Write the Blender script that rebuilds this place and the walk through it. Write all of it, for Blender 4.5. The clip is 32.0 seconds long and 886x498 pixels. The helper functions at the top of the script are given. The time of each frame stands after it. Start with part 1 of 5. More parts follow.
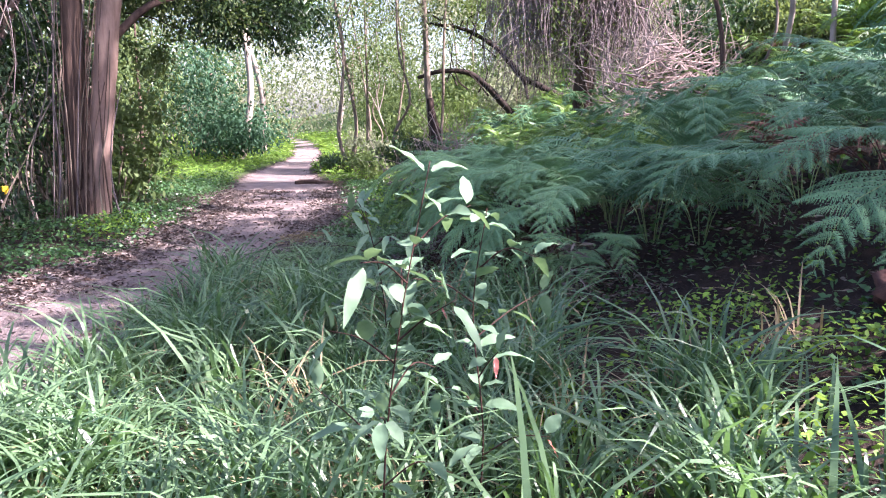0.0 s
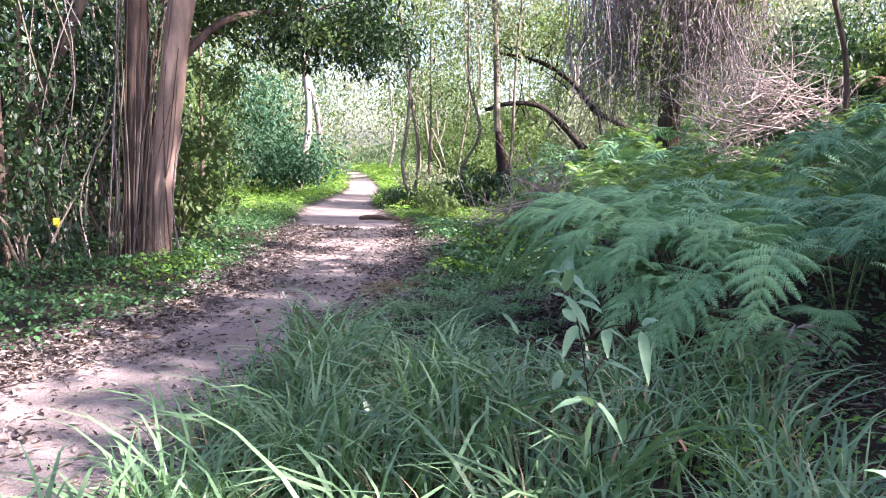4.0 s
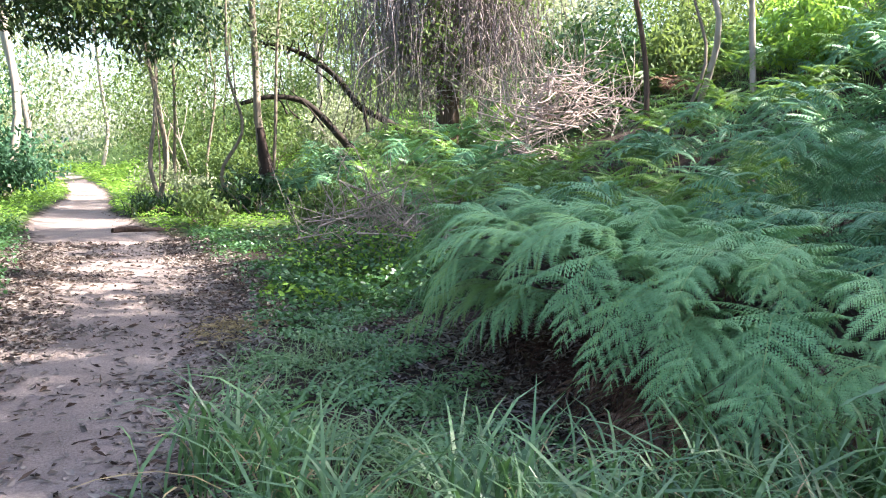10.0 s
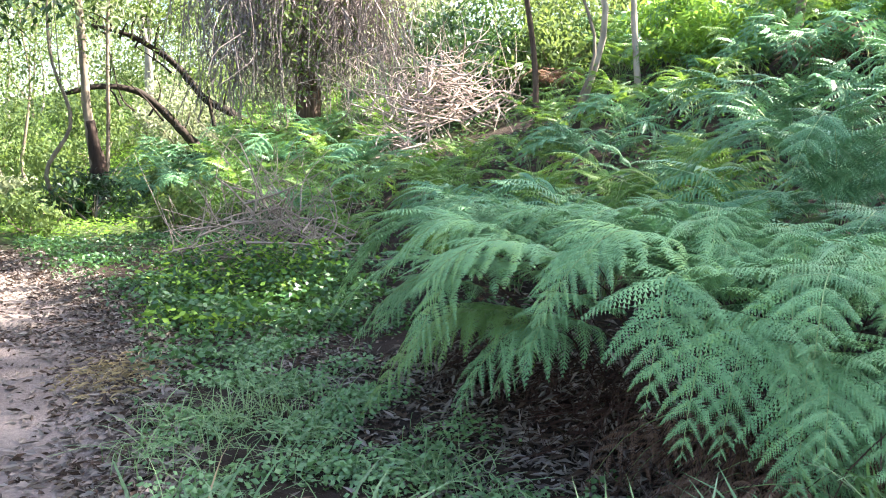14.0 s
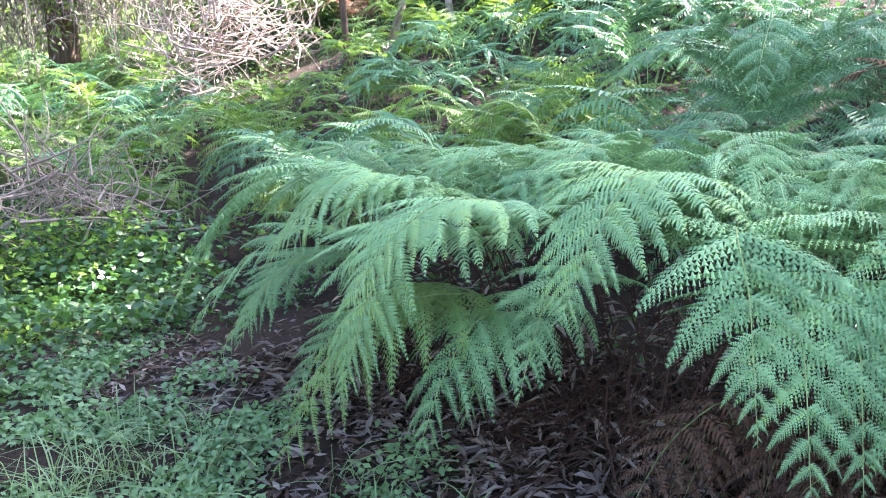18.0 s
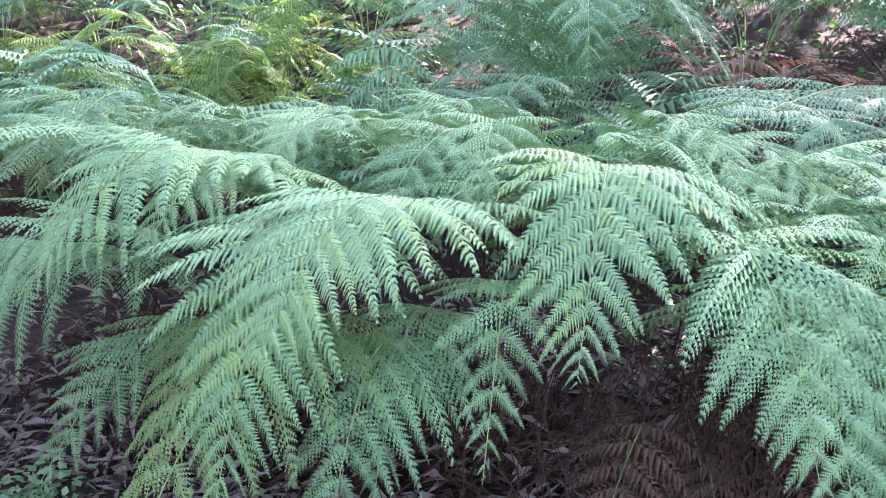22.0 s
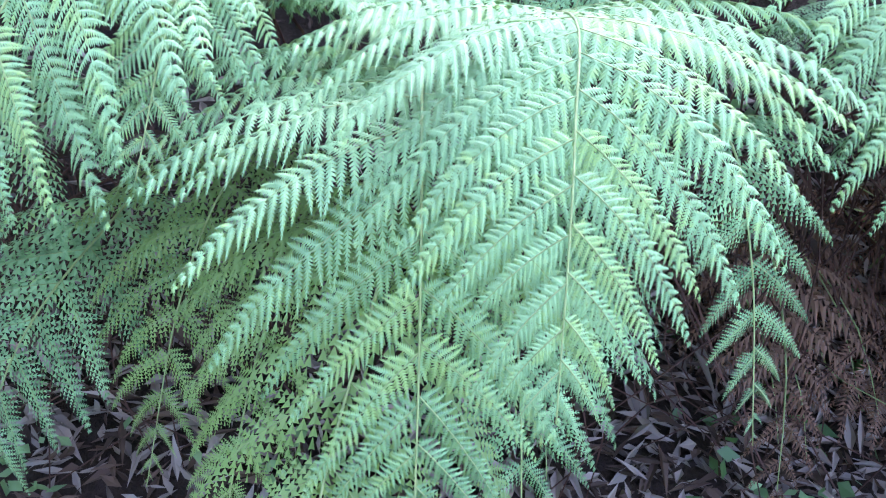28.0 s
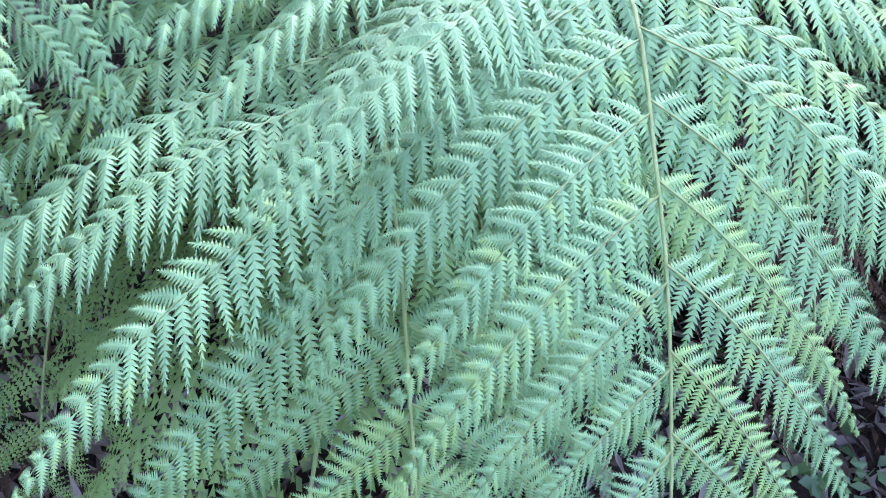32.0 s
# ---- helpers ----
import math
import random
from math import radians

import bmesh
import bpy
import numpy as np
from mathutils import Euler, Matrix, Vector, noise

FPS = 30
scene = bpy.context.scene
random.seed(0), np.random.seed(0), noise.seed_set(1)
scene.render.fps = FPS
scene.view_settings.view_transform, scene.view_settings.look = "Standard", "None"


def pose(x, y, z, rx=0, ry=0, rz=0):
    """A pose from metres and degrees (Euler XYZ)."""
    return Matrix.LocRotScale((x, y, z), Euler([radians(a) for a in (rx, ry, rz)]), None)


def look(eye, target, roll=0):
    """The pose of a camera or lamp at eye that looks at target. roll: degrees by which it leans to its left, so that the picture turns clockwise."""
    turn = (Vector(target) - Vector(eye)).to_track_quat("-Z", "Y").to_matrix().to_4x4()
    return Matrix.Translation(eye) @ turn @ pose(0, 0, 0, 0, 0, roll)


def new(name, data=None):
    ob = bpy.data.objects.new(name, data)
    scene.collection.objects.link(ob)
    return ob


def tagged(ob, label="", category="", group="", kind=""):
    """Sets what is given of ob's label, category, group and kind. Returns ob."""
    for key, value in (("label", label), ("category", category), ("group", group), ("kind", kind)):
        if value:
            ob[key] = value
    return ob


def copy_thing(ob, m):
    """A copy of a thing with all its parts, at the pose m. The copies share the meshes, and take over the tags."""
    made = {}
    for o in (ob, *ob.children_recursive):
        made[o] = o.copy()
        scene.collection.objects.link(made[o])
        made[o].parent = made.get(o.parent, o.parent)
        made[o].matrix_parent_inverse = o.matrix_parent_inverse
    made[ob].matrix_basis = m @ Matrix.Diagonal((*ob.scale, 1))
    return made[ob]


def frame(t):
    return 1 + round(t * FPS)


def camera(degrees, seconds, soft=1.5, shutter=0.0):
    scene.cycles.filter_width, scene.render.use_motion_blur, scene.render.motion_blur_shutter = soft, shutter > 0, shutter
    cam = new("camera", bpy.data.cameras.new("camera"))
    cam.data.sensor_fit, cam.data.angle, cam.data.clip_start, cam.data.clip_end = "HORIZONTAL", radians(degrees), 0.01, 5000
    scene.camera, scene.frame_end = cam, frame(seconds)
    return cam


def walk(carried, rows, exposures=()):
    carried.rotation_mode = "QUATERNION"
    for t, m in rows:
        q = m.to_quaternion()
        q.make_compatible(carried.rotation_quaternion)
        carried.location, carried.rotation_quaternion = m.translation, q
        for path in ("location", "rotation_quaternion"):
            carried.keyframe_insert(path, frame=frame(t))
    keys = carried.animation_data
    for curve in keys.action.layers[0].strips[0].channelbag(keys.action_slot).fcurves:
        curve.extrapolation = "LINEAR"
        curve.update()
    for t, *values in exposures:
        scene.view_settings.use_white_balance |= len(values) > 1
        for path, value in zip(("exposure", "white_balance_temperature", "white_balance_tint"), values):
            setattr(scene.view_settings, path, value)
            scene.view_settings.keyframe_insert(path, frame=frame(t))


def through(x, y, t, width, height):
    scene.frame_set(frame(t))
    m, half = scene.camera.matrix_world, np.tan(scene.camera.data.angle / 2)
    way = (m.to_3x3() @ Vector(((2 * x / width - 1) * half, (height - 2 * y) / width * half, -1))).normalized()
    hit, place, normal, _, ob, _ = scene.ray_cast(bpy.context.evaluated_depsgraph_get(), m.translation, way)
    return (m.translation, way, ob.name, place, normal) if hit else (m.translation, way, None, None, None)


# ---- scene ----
cam = camera(57.0, 32.0, 1.1)
PATH = [
    (0, (0.127, 0.032, 1.449), (0.113, 2.005, 1.123), -0.5),
    (0.5, (0.078, 0.255, 1.441), (-0.009, 2.227, 1.12), 0.4),
    (1, (0.019, 0.388, 1.445), (-0.118, 2.359, 1.138), 0.1),
    (1.5, (-0.129, 0.556, 1.452), (-0.256, 2.531, 1.165), -0.2),
    (2, (-0.261, 0.74, 1.472), (-0.376, 2.718, 1.194), 0.1),
    (2.5, (-0.374, 0.868, 1.462), (-0.485, 2.847, 1.193), 0.5),
    (3, (-0.479, 1.077, 1.458), (-0.591, 3.057, 1.198), 0.7),
    (3.5, (-0.518, 1.22, 1.457), (-0.632, 3.2, 1.201), 0.8),
    (5.5, (-0.898, 1.71, 1.441), (-0.918, 3.699, 1.231), 0.5),
    (6, (-0.999, 1.888, 1.446), (-0.964, 3.877, 1.239), 0.4),
    (6.5, (-1.082, 1.981, 1.425), (-0.995, 3.968, 1.216), 0.1),
    (7, (-1.214, 2.103, 1.437), (-1.014, 4.08, 1.214), -0.2),
    (7.5, (-1.372, 2.207, 1.457), (-1.072, 4.171, 1.227), -0.2),
    (8, (-1.461, 2.31, 1.458), (-1.103, 4.264, 1.228), 0.3),
    (8.5, (-1.511, 2.494, 1.464), (-1.102, 4.438, 1.237), 0.7),
    (9, (-1.556, 2.621, 1.447), (-1.094, 4.553, 1.221), 1.1),
    (9.5, (-1.625, 2.775, 1.445), (-1.109, 4.693, 1.212), 1.0),
    (10, (-1.731, 2.977, 1.461), (-1.161, 4.879, 1.216), 0.8),
    (10.5, (-1.821, 3.102, 1.459), (-1.197, 4.985, 1.203), 0.7),
    (11, (-1.843, 3.265, 1.448), (-1.179, 5.133, 1.185), 0.8),
    (11.5, (-1.855, 3.439, 1.443), (-1.157, 5.295, 1.182), 1.0),
    (12, (-1.901, 3.602, 1.426), (-1.169, 5.446, 1.174), 1.5),
    (12.5, (-1.975, 3.779, 1.438), (-1.206, 5.611, 1.211), 1.5),
    (13, (-2.062, 3.955, 1.448), (-1.239, 5.765, 1.231), 0.9),
    (13.5, (-2.093, 4.071, 1.432), (-1.217, 5.855, 1.208), 0.7),
    (14, (-2.073, 4.257, 1.419), (-1.121, 5.998, 1.173), 0.7),
    (14.5, (-2.072, 4.428, 1.395), (-1.05, 6.123, 1.108), 1.0),
    (16.5, (-2.086, 5.091, 1.444), (-0.868, 6.623, 1.034), -2.4),
    (17, (-1.996, 5.229, 1.417), (-0.752, 6.74, 1.009), -2.3),
    (17.5, (-1.958, 5.34, 1.392), (-0.663, 6.807, 0.978), -2.1),
    (18, (-1.925, 5.489, 1.352), (-0.557, 6.897, 0.969), -1.9),
    (18.5, (-1.917, 5.653, 1.348), (-0.481, 6.996, 0.984), -1.0),
    (19, (-1.912, 5.78, 1.34), (-0.397, 7.037, 0.986), -0.4),
    (19.5, (-1.849, 5.892, 1.348), (-0.273, 7.074, 1.004), -0.2),
    (20, (-1.766, 6.056, 1.376), (-0.13, 7.163, 1.066), 0.8),
    (20.5, (-1.743, 6.193, 1.382), (-0.044, 7.195, 1.048), 1.5),
    (21, (-1.746, 6.341, 1.41), (0.017, 7.209, 1.037), 0.9),
    (21.5, (-1.762, 6.437, 1.415), (0.049, 7.17, 0.988), 1.4),
    (22, (-1.748, 6.498, 1.386), (0.074, 7.131, 0.861), 2.8),
    (22.5, (-1.727, 6.556, 1.365), (0.086, 7.138, 0.754), 2.8),
    (23, (-1.651, 6.645, 1.344), (0.146, 7.206, 0.669), 2.0),
    (23.5, (-1.578, 6.742, 1.351), (0.198, 7.306, 0.624), 1.1),
    (24, (-1.54, 6.817, 1.335), (0.231, 7.355, 0.579), 0.1),
    (24.5, (-1.516, 6.885, 1.34), (0.258, 7.375, 0.558), -0.8),
    (25, (-1.464, 6.988, 1.337), (0.321, 7.403, 0.536), -1.0),
    (25.5, (-1.434, 7.095, 1.338), (0.359, 7.419, 0.512), -0.6),
    (26, (-1.419, 7.167, 1.328), (0.384, 7.407, 0.497), 0.1),
    (26.5, (-1.376, 7.217, 1.319), (0.427, 7.406, 0.474), 0.4),
    (28.5, (-1.036, 7.383, 1.363), (0.56, 7.33, 0.158), 5.2),
    (29, (-1.007, 7.384, 1.29), (0.643, 7.352, 0.16), 5.3),
    (29.5, (-0.944, 7.408, 1.275), (0.687, 7.361, 0.118), 4.3),
    (30, (-0.871, 7.421, 1.307), (0.657, 7.306, 0.021), 4.8),
    (30.5, (-0.82, 7.42, 1.283), (0.683, 7.283, -0.03), 4.0),
    (31, (-0.775, 7.416, 1.286), (0.695, 7.254, -0.061), 3.1),
    (31.5, (-0.745, 7.418, 1.311), (0.666, 7.207, -0.09), 5.0),
    (32, (-0.71, 7.43, 1.308), (0.644, 7.158, -0.138), 6.3),
]
# light, sky and exposure
EXPOSURES = [(0.0, 2.53, 5880, 36), (2.0, 2.64, 5850, 32), (7.0, 2.71, 6050, 22), (10.0, 2.91, 6150, 13), (13.0, 3.21, 6450, 10), (17.0, 3.86, 6250, 19), (20.0, 4.04, 5780, 22), (21.0, 4.06, 5700, 22),
             (22.0, 4.21, 6200, 38), (23.0, 4.38, 6620, 28), (26.0, 4.56, 5950, 28), (30.0, 4.40, 5950, 33), (32.0, 4.12, 5850, 35)]
walk(cam, [(t, look(eye, target, roll)) for t, eye, target, roll in PATH], EXPOSURES)

SUN_AZ, SUN_EL = radians(108), radians(42)      # compass angle from +y towards +x
world = bpy.data.worlds.new("sky")
scene.world = world
world.use_nodes = True
wn = world.node_tree.nodes
sky = wn.new("ShaderNodeTexSky")
sky.sky_type, sky.sun_disc, sky.sun_elevation, sky.sun_rotation = "NISHITA", False, SUN_EL, SUN_AZ
sky.air_density, sky.dust_density = 1.0, 2.0
wn["Background"].inputs["Strength"].default_value = 0.078
world.node_tree.links.new(sky.outputs[0], wn["Background"].inputs["Color"])
sun = new("sun", bpy.data.lights.new("sun", "SUN"))
sun.data.energy, sun.data.angle, sun.data.color = 5.0, radians(0.5), (1.0, 0.93, 0.82)
sun_dir = Vector((math.sin(SUN_AZ) * math.cos(SUN_EL), math.cos(SUN_AZ) * math.cos(SUN_EL), math.sin(SUN_EL)))
sun.matrix_world = look(sun_dir * 60, (0, 0, 0))

rng = np.random.default_rng(7)


# ---------------------------------------------------------------- materials
def nodes_of(name):
    m = bpy.data.materials.new(name)
    m.use_nodes = True
    nt = m.node_tree
    return m, nt, nt.nodes["Principled BSDF"]


def noise_node(nt, scale, detail=3.0, rough=0.55, vector=None):
    n = nt.nodes.new("ShaderNodeTexNoise")
    n.inputs["Scale"].default_value, n.inputs["Detail"].default_value, n.inputs["Roughness"].default_value = scale, detail, rough
    if vector is not None:
        nt.links.new(vector, n.inputs["Vector"])
    return n.outputs["Fac"]


def ramp(nt, fac, stops):
    r = nt.nodes.new("ShaderNodeValToRGB")
    e = r.color_ramp.elements
    while len(e) < len(stops):
        e.new(0.5)
    for el, (p, c) in zip(e, stops):
        el.position, el.color = p, (*c, 1)
    nt.links.new(fac, r.inputs["Fac"])
    return r.outputs["Color"]


def mathn(nt, op, a, b):
    n = nt.nodes.new("ShaderNodeMath")
    n.operation = op
    for i, v in enumerate((a, b)):
        if isinstance(v, (int, float)):
            n.inputs[i].default_value = v
        else:
            nt.links.new(v, n.inputs[i])
    return n.outputs[0]


def mixc(nt, fac, a, b, kind="MIX"):
    n = nt.nodes.new("ShaderNodeMixRGB")
    n.blend_type = kind
    for i, v in enumerate((fac, a, b)):
        if isinstance(v, tuple):
            n.inputs[i].default_value = (*v, 1)
        elif isinstance(v, (int, float)):
            n.inputs[i].default_value = v
        else:
            nt.links.new(v, n.inputs[i])
    return n.outputs[0]


def bump(nt, bsdf, height, strength, dist):
    b = nt.nodes.new("ShaderNodeBump")
    b.inputs["Strength"].default_value, b.inputs["Distance"].default_value = strength, dist
    nt.links.new(height, b.inputs["Height"])
    nt.links.new(b.outputs["Normal"], bsdf.inputs["Normal"])


def leaf_material(name, dark, light, through, rough=0.45, share=0.3, patch=3.0, spec=0.5, grain=0.0, warm=None):
    """A leaf: two greens mixed by patches and by leaf, some light passing through it."""
    m, nt, b = nodes_of(name)
    geo = nt.nodes.new("ShaderNodeNewGeometry")
    info = nt.nodes.new("ShaderNodeObjectInfo")
    coarse = noise_node(nt, patch, 2.0, 0.5, geo.outputs["Position"])
    fac = mathn(nt, "ADD", mathn(nt, "MULTIPLY", coarse, 0.7), mathn(nt, "MULTIPLY", geo.outputs["Random Per Island"], 0.45))
    fac = mathn(nt, "ADD", fac, mathn(nt, "MULTIPLY", info.outputs["Random"], 0.22))
    if grain:
        fac = mathn(nt, "ADD", fac, mathn(nt, "MULTIPLY", mathn(nt, "SUBTRACT", noise_node(nt, 45.0, 3.0, 0.6, geo.outputs["Position"]), 0.5), grain))
    col = ramp(nt, fac, [(0.3, dark), (0.95, light)] if warm is None else [(0.3, dark), (0.88, light), (1.0, warm)])
    nt.links.new(col, b.inputs["Base Color"])
    b.inputs["Roughness"].default_value = rough
    b.inputs["Specular IOR Level"].default_value = spec
    tr = nt.nodes.new("ShaderNodeBsdfTranslucent")
    nt.links.new(mixc(nt, 0.6, col, through), tr.inputs["Color"])
    mx = nt.nodes.new("ShaderNodeMixShader")
    mx.inputs[0].default_value = share
    nt.links.new(b.outputs[0], mx.inputs[1])
    nt.links.new(tr.outputs[0], mx.inputs[2])
    nt.links.new(mx.outputs[0], nt.nodes["Material Output"].inputs["Surface"])
    return m


def bark_material(name, dark, light, along=1.5, across=22.0, rough=0.9, relief=0.012):
    m, nt, b = nodes_of(name)
    tc = nt.nodes.new("ShaderNodeTexCoord")
    mp = nt.nodes.new("ShaderNodeMapping")
    mp.inputs["Scale"].default_value = (across, across, along)
    nt.links.new(tc.outputs["Object"], mp.inputs["Vector"])
    streak = noise_node(nt, 1.0, 5.0, 0.65, mp.outputs[0])
    blot = noise_node(nt, 2.2, 3.0, 0.6, tc.outputs["Object"])
    fac = mathn(nt, "ADD", mathn(nt, "MULTIPLY", streak, 0.6), mathn(nt, "MULTIPLY", blot, 0.4))
    nt.links.new(ramp(nt, fac, [(0.32, dark), (0.68, light)]), b.inputs["Base Color"])
    b.inputs["Roughness"].default_value = rough
    b.inputs["Specular IOR Level"].default_value = 0.2
    bump(nt, b, streak, 0.9, relief)
    return m


FERN = leaf_material("fern_green", (0.050, 0.125, 0.052), (0.235, 0.430, 0.200), (0.24, 0.44, 0.13), 0.55, 0.16, 2.0, 0.30, 0.9, (0.275, 0.445, 0.155))
# darker copy of the fern green: shade of bank and slope in the colour
FERN_SHADED = leaf_material("shaded_fern_bluegreen", (0.034, 0.098, 0.046), (0.155, 0.320, 0.150), (0.14, 0.28, 0.10), 0.48, 0.13, 2.0, 0.35, 0.9)
# yellower fern copy: sun on the slope ferns mixed into the green
FERN_LIT = leaf_material("sunlit_fern_yellowgreen", (0.045, 0.105, 0.02), (0.135, 0.25, 0.045), (0.26, 0.42, 0.05), 0.5, 0.30)
FERN_FRESH = leaf_material("young_fern_green", (0.09, 0.175, 0.05), (0.22, 0.36, 0.11), (0.30, 0.48, 0.10), 0.45, 0.3, 2.0, 0.5)
FERN_DEAD = leaf_material("fern_brown", (0.065, 0.038, 0.027), (0.21, 0.125, 0.088), (0.2, 0.1, 0.05), 0.85, 0.15, 5.0, 0.1)
STALK = bark_material("fern_stalk", (0.15, 0.22, 0.08), (0.30, 0.38, 0.16), 3.0, 60.0, 0.5, 0.0005)
# brown set deeper than the stalks' own, adding to the dark under the fern
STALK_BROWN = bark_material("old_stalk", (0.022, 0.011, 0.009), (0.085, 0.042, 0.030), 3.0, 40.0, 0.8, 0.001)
GRASS = leaf_material("grass_blades", (0.022, 0.060, 0.032), (0.165, 0.270, 0.125), (0.20, 0.42, 0.07), 0.38, 0.30, 5.0, 0.5, 0.6)
GRASS_FINE = leaf_material("fine_grass_blades", (0.09, 0.16, 0.06), (0.26, 0.37, 0.17), (0.25, 0.42, 0.1), 0.45, 0.3)
GRASS_DRY = leaf_material("dry_grass", (0.20, 0.15, 0.08), (0.42, 0.33, 0.18), (0.4, 0.3, 0.12), 0.7, 0.2)
COVER = leaf_material("creeper_leaves", (0.018, 0.056, 0.020), (0.065, 0.155, 0.045), (0.18, 0.38, 0.05), 0.42, 0.22)
CLOVER = leaf_material("clover", (0.045, 0.110, 0.045), (0.18, 0.31, 0.135), (0.25, 0.45, 0.10), 0.45, 0.25)
# lit counterpart of the creeper green: sunshine put into the leaf colour
COVER_LIT = leaf_material("sunlit_green_leaves", (0.08, 0.18, 0.025), (0.23, 0.38, 0.06), (0.40, 0.60, 0.08), 0.6, 0.36, 3.0, 0.25)
# near-black green: deep shade of undergrowth and crowns put into the leaves
LEAF_DARK = leaf_material("shade_dark_leaves", (0.007, 0.018, 0.008), (0.034, 0.068, 0.027), (0.10, 0.22, 0.03), 0.42, 0.18, 3.0, 0.35)
LEAF_MID = leaf_material("olive_leaves", (0.036, 0.068, 0.022), (0.135, 0.190, 0.065), (0.28, 0.37, 0.08), 0.62, 0.33, 3.0, 0.2)
# pale and greyed: distance haze and sunlight put into the leaf colour
LEAF_GUM = leaf_material("hazy_gum_leaves", (0.10, 0.125, 0.068), (0.31, 0.335, 0.205), (0.47, 0.51, 0.27), 0.65, 0.38, 3.0, 0.2)
LEAF_BLUE = leaf_material("bluegreen_leaves", (0.020, 0.056, 0.030), (0.065, 0.14, 0.072), (0.12, 0.26, 0.09), 0.6, 0.22, 3.0, 0.2)
SAPLING_LEAF = leaf_material("sapling_leaves", (0.06, 0.13, 0.07), (0.20, 0.31, 0.18), (0.25, 0.42, 0.12), 0.6, 0.25, 6.0, 0.35, 0.5)
YOUNG_LEAF = leaf_material("young_red_leaves", (0.30, 0.09, 0.07), (0.50, 0.20, 0.14), (0.5, 0.15, 0.1), 0.4, 0.25)
# litter brown lowered as well, so shade under the fern is partly colour
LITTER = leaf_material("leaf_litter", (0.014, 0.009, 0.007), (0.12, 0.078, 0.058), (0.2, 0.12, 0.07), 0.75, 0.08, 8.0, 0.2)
LITTER_MIX = leaf_material("trail_leaf_litter", (0.045, 0.034, 0.030), (0.31, 0.255, 0.225), (0.2, 0.12, 0.07), 0.75, 0.05, 9.0, 0.2)
LITTER_PALE = leaf_material("pale_leaf_litter", (0.10, 0.08, 0.065), (0.32, 0.275, 0.24), (0.3, 0.2, 0.15), 0.6, 0.08, 8.0, 0.3)
BARK_DARK = bark_material("stringy_bark", (0.035, 0.022, 0.018), (0.15, 0.10, 0.075))
BARK_PINK = bark_material("smooth_pink_bark", (0.12, 0.075, 0.056), (0.46, 0.315, 0.245), 1.6, 10.0, 0.85, 0.008)
BARK_PALE = bark_material("pale_gum_bark", (0.17, 0.14, 0.11), (0.47, 0.40, 0.335), 0.8, 8.0, 0.75, 0.003)
BARK_MID = bark_material("grey_bark", (0.09, 0.07, 0.05), (0.26, 0.21, 0.16), 1.5, 14.0)
# bark taken down to near-black so limbs and twigs look backlit
BARK_SILHOUETTE = bark_material("silhouette_bark", (0.012, 0.009, 0.007), (0.06, 0.045, 0.036))
CHAR = bark_material("charred_bark", (0.012, 0.009, 0.008), (0.07, 0.045, 0.035))
DEADWOOD = bark_material("dead_twigs", (0.20, 0.150, 0.128), (0.46, 0.37, 0.325), 6.0, 40.0, 0.85, 0.001)
TWIG_GREY = bark_material("grey_twigs", (0.13, 0.10, 0.085), (0.40, 0.33, 0.28), 6.0, 40.0, 0.85, 0.001)
VINE = bark_material("dry_vines", (0.09, 0.070, 0.066), (0.30, 0.245, 0.235), 6.0, 40.0, 0.9, 0.001)
ROTTEN = bark_material("rotten_wood", (0.03, 0.014, 0.010), (0.16, 0.075, 0.055), 3.0, 12.0, 0.9, 0.02)
YELLOW = bark_material("yellow_plastic", (0.70, 0.45, 0.02), (0.85, 0.58, 0.03), 3.0, 5.0, 0.4, 0.0003)


# ---------------------------------------------------------------- mesh helpers
def mesh_np(name, verts, tris, material, smooth=False):
    verts, tris = np.asarray(verts, float), np.asarray(tris, int)
    me = bpy.data.meshes.new(name)
    me.vertices.add(len(verts))
    me.vertices.foreach_set("co", verts.ravel())
    k = tris.shape[1]
    me.loops.add(tris.size)
    me.polygons.add(len(tris))
    me.polygons.foreach_set("loop_start", np.arange(0, tris.size, k))
    me.polygons.foreach_set("loop_total", np.full(len(tris), k))
    me.loops.foreach_set("vertex_index", tris.ravel())
    me.polygons.foreach_set("use_smooth", np.full(len(tris), smooth))
    me.update(calc_edges=True)
    me.materials.append(material)
    return me


def join_np(pieces):
    vs, fs, n = [], [], 0
    for v, f in pieces:
        vs.append(v)
        fs.append(np.asarray(f) + n)
        n += len(v)
    return np.concatenate(vs), np.concatenate(fs)


def unit(v):
    return v / np.maximum(np.linalg.norm(v, axis=-1, keepdims=True), 1e-9)


def curve(points, n):
    """A smooth line through the points (Catmull-Rom), n samples."""
    p = np.asarray(points, float)
    p = np.vstack([2 * p[0] - p[1], p, 2 * p[-1] - p[-2]])
    u = np.linspace(0, len(p) - 3 - 1e-6, n)
    i = u.astype(int)
    f = (u - i)[:, None]
    a, b, c, d = p[i], p[i + 1], p[i + 2], p[i + 3]
    return 0.5 * (2 * b + (c - a) * f + (2 * a - 5 * b + 4 * c - d) * f * f + (3 * b - a - 3 * c + d) * f ** 3)


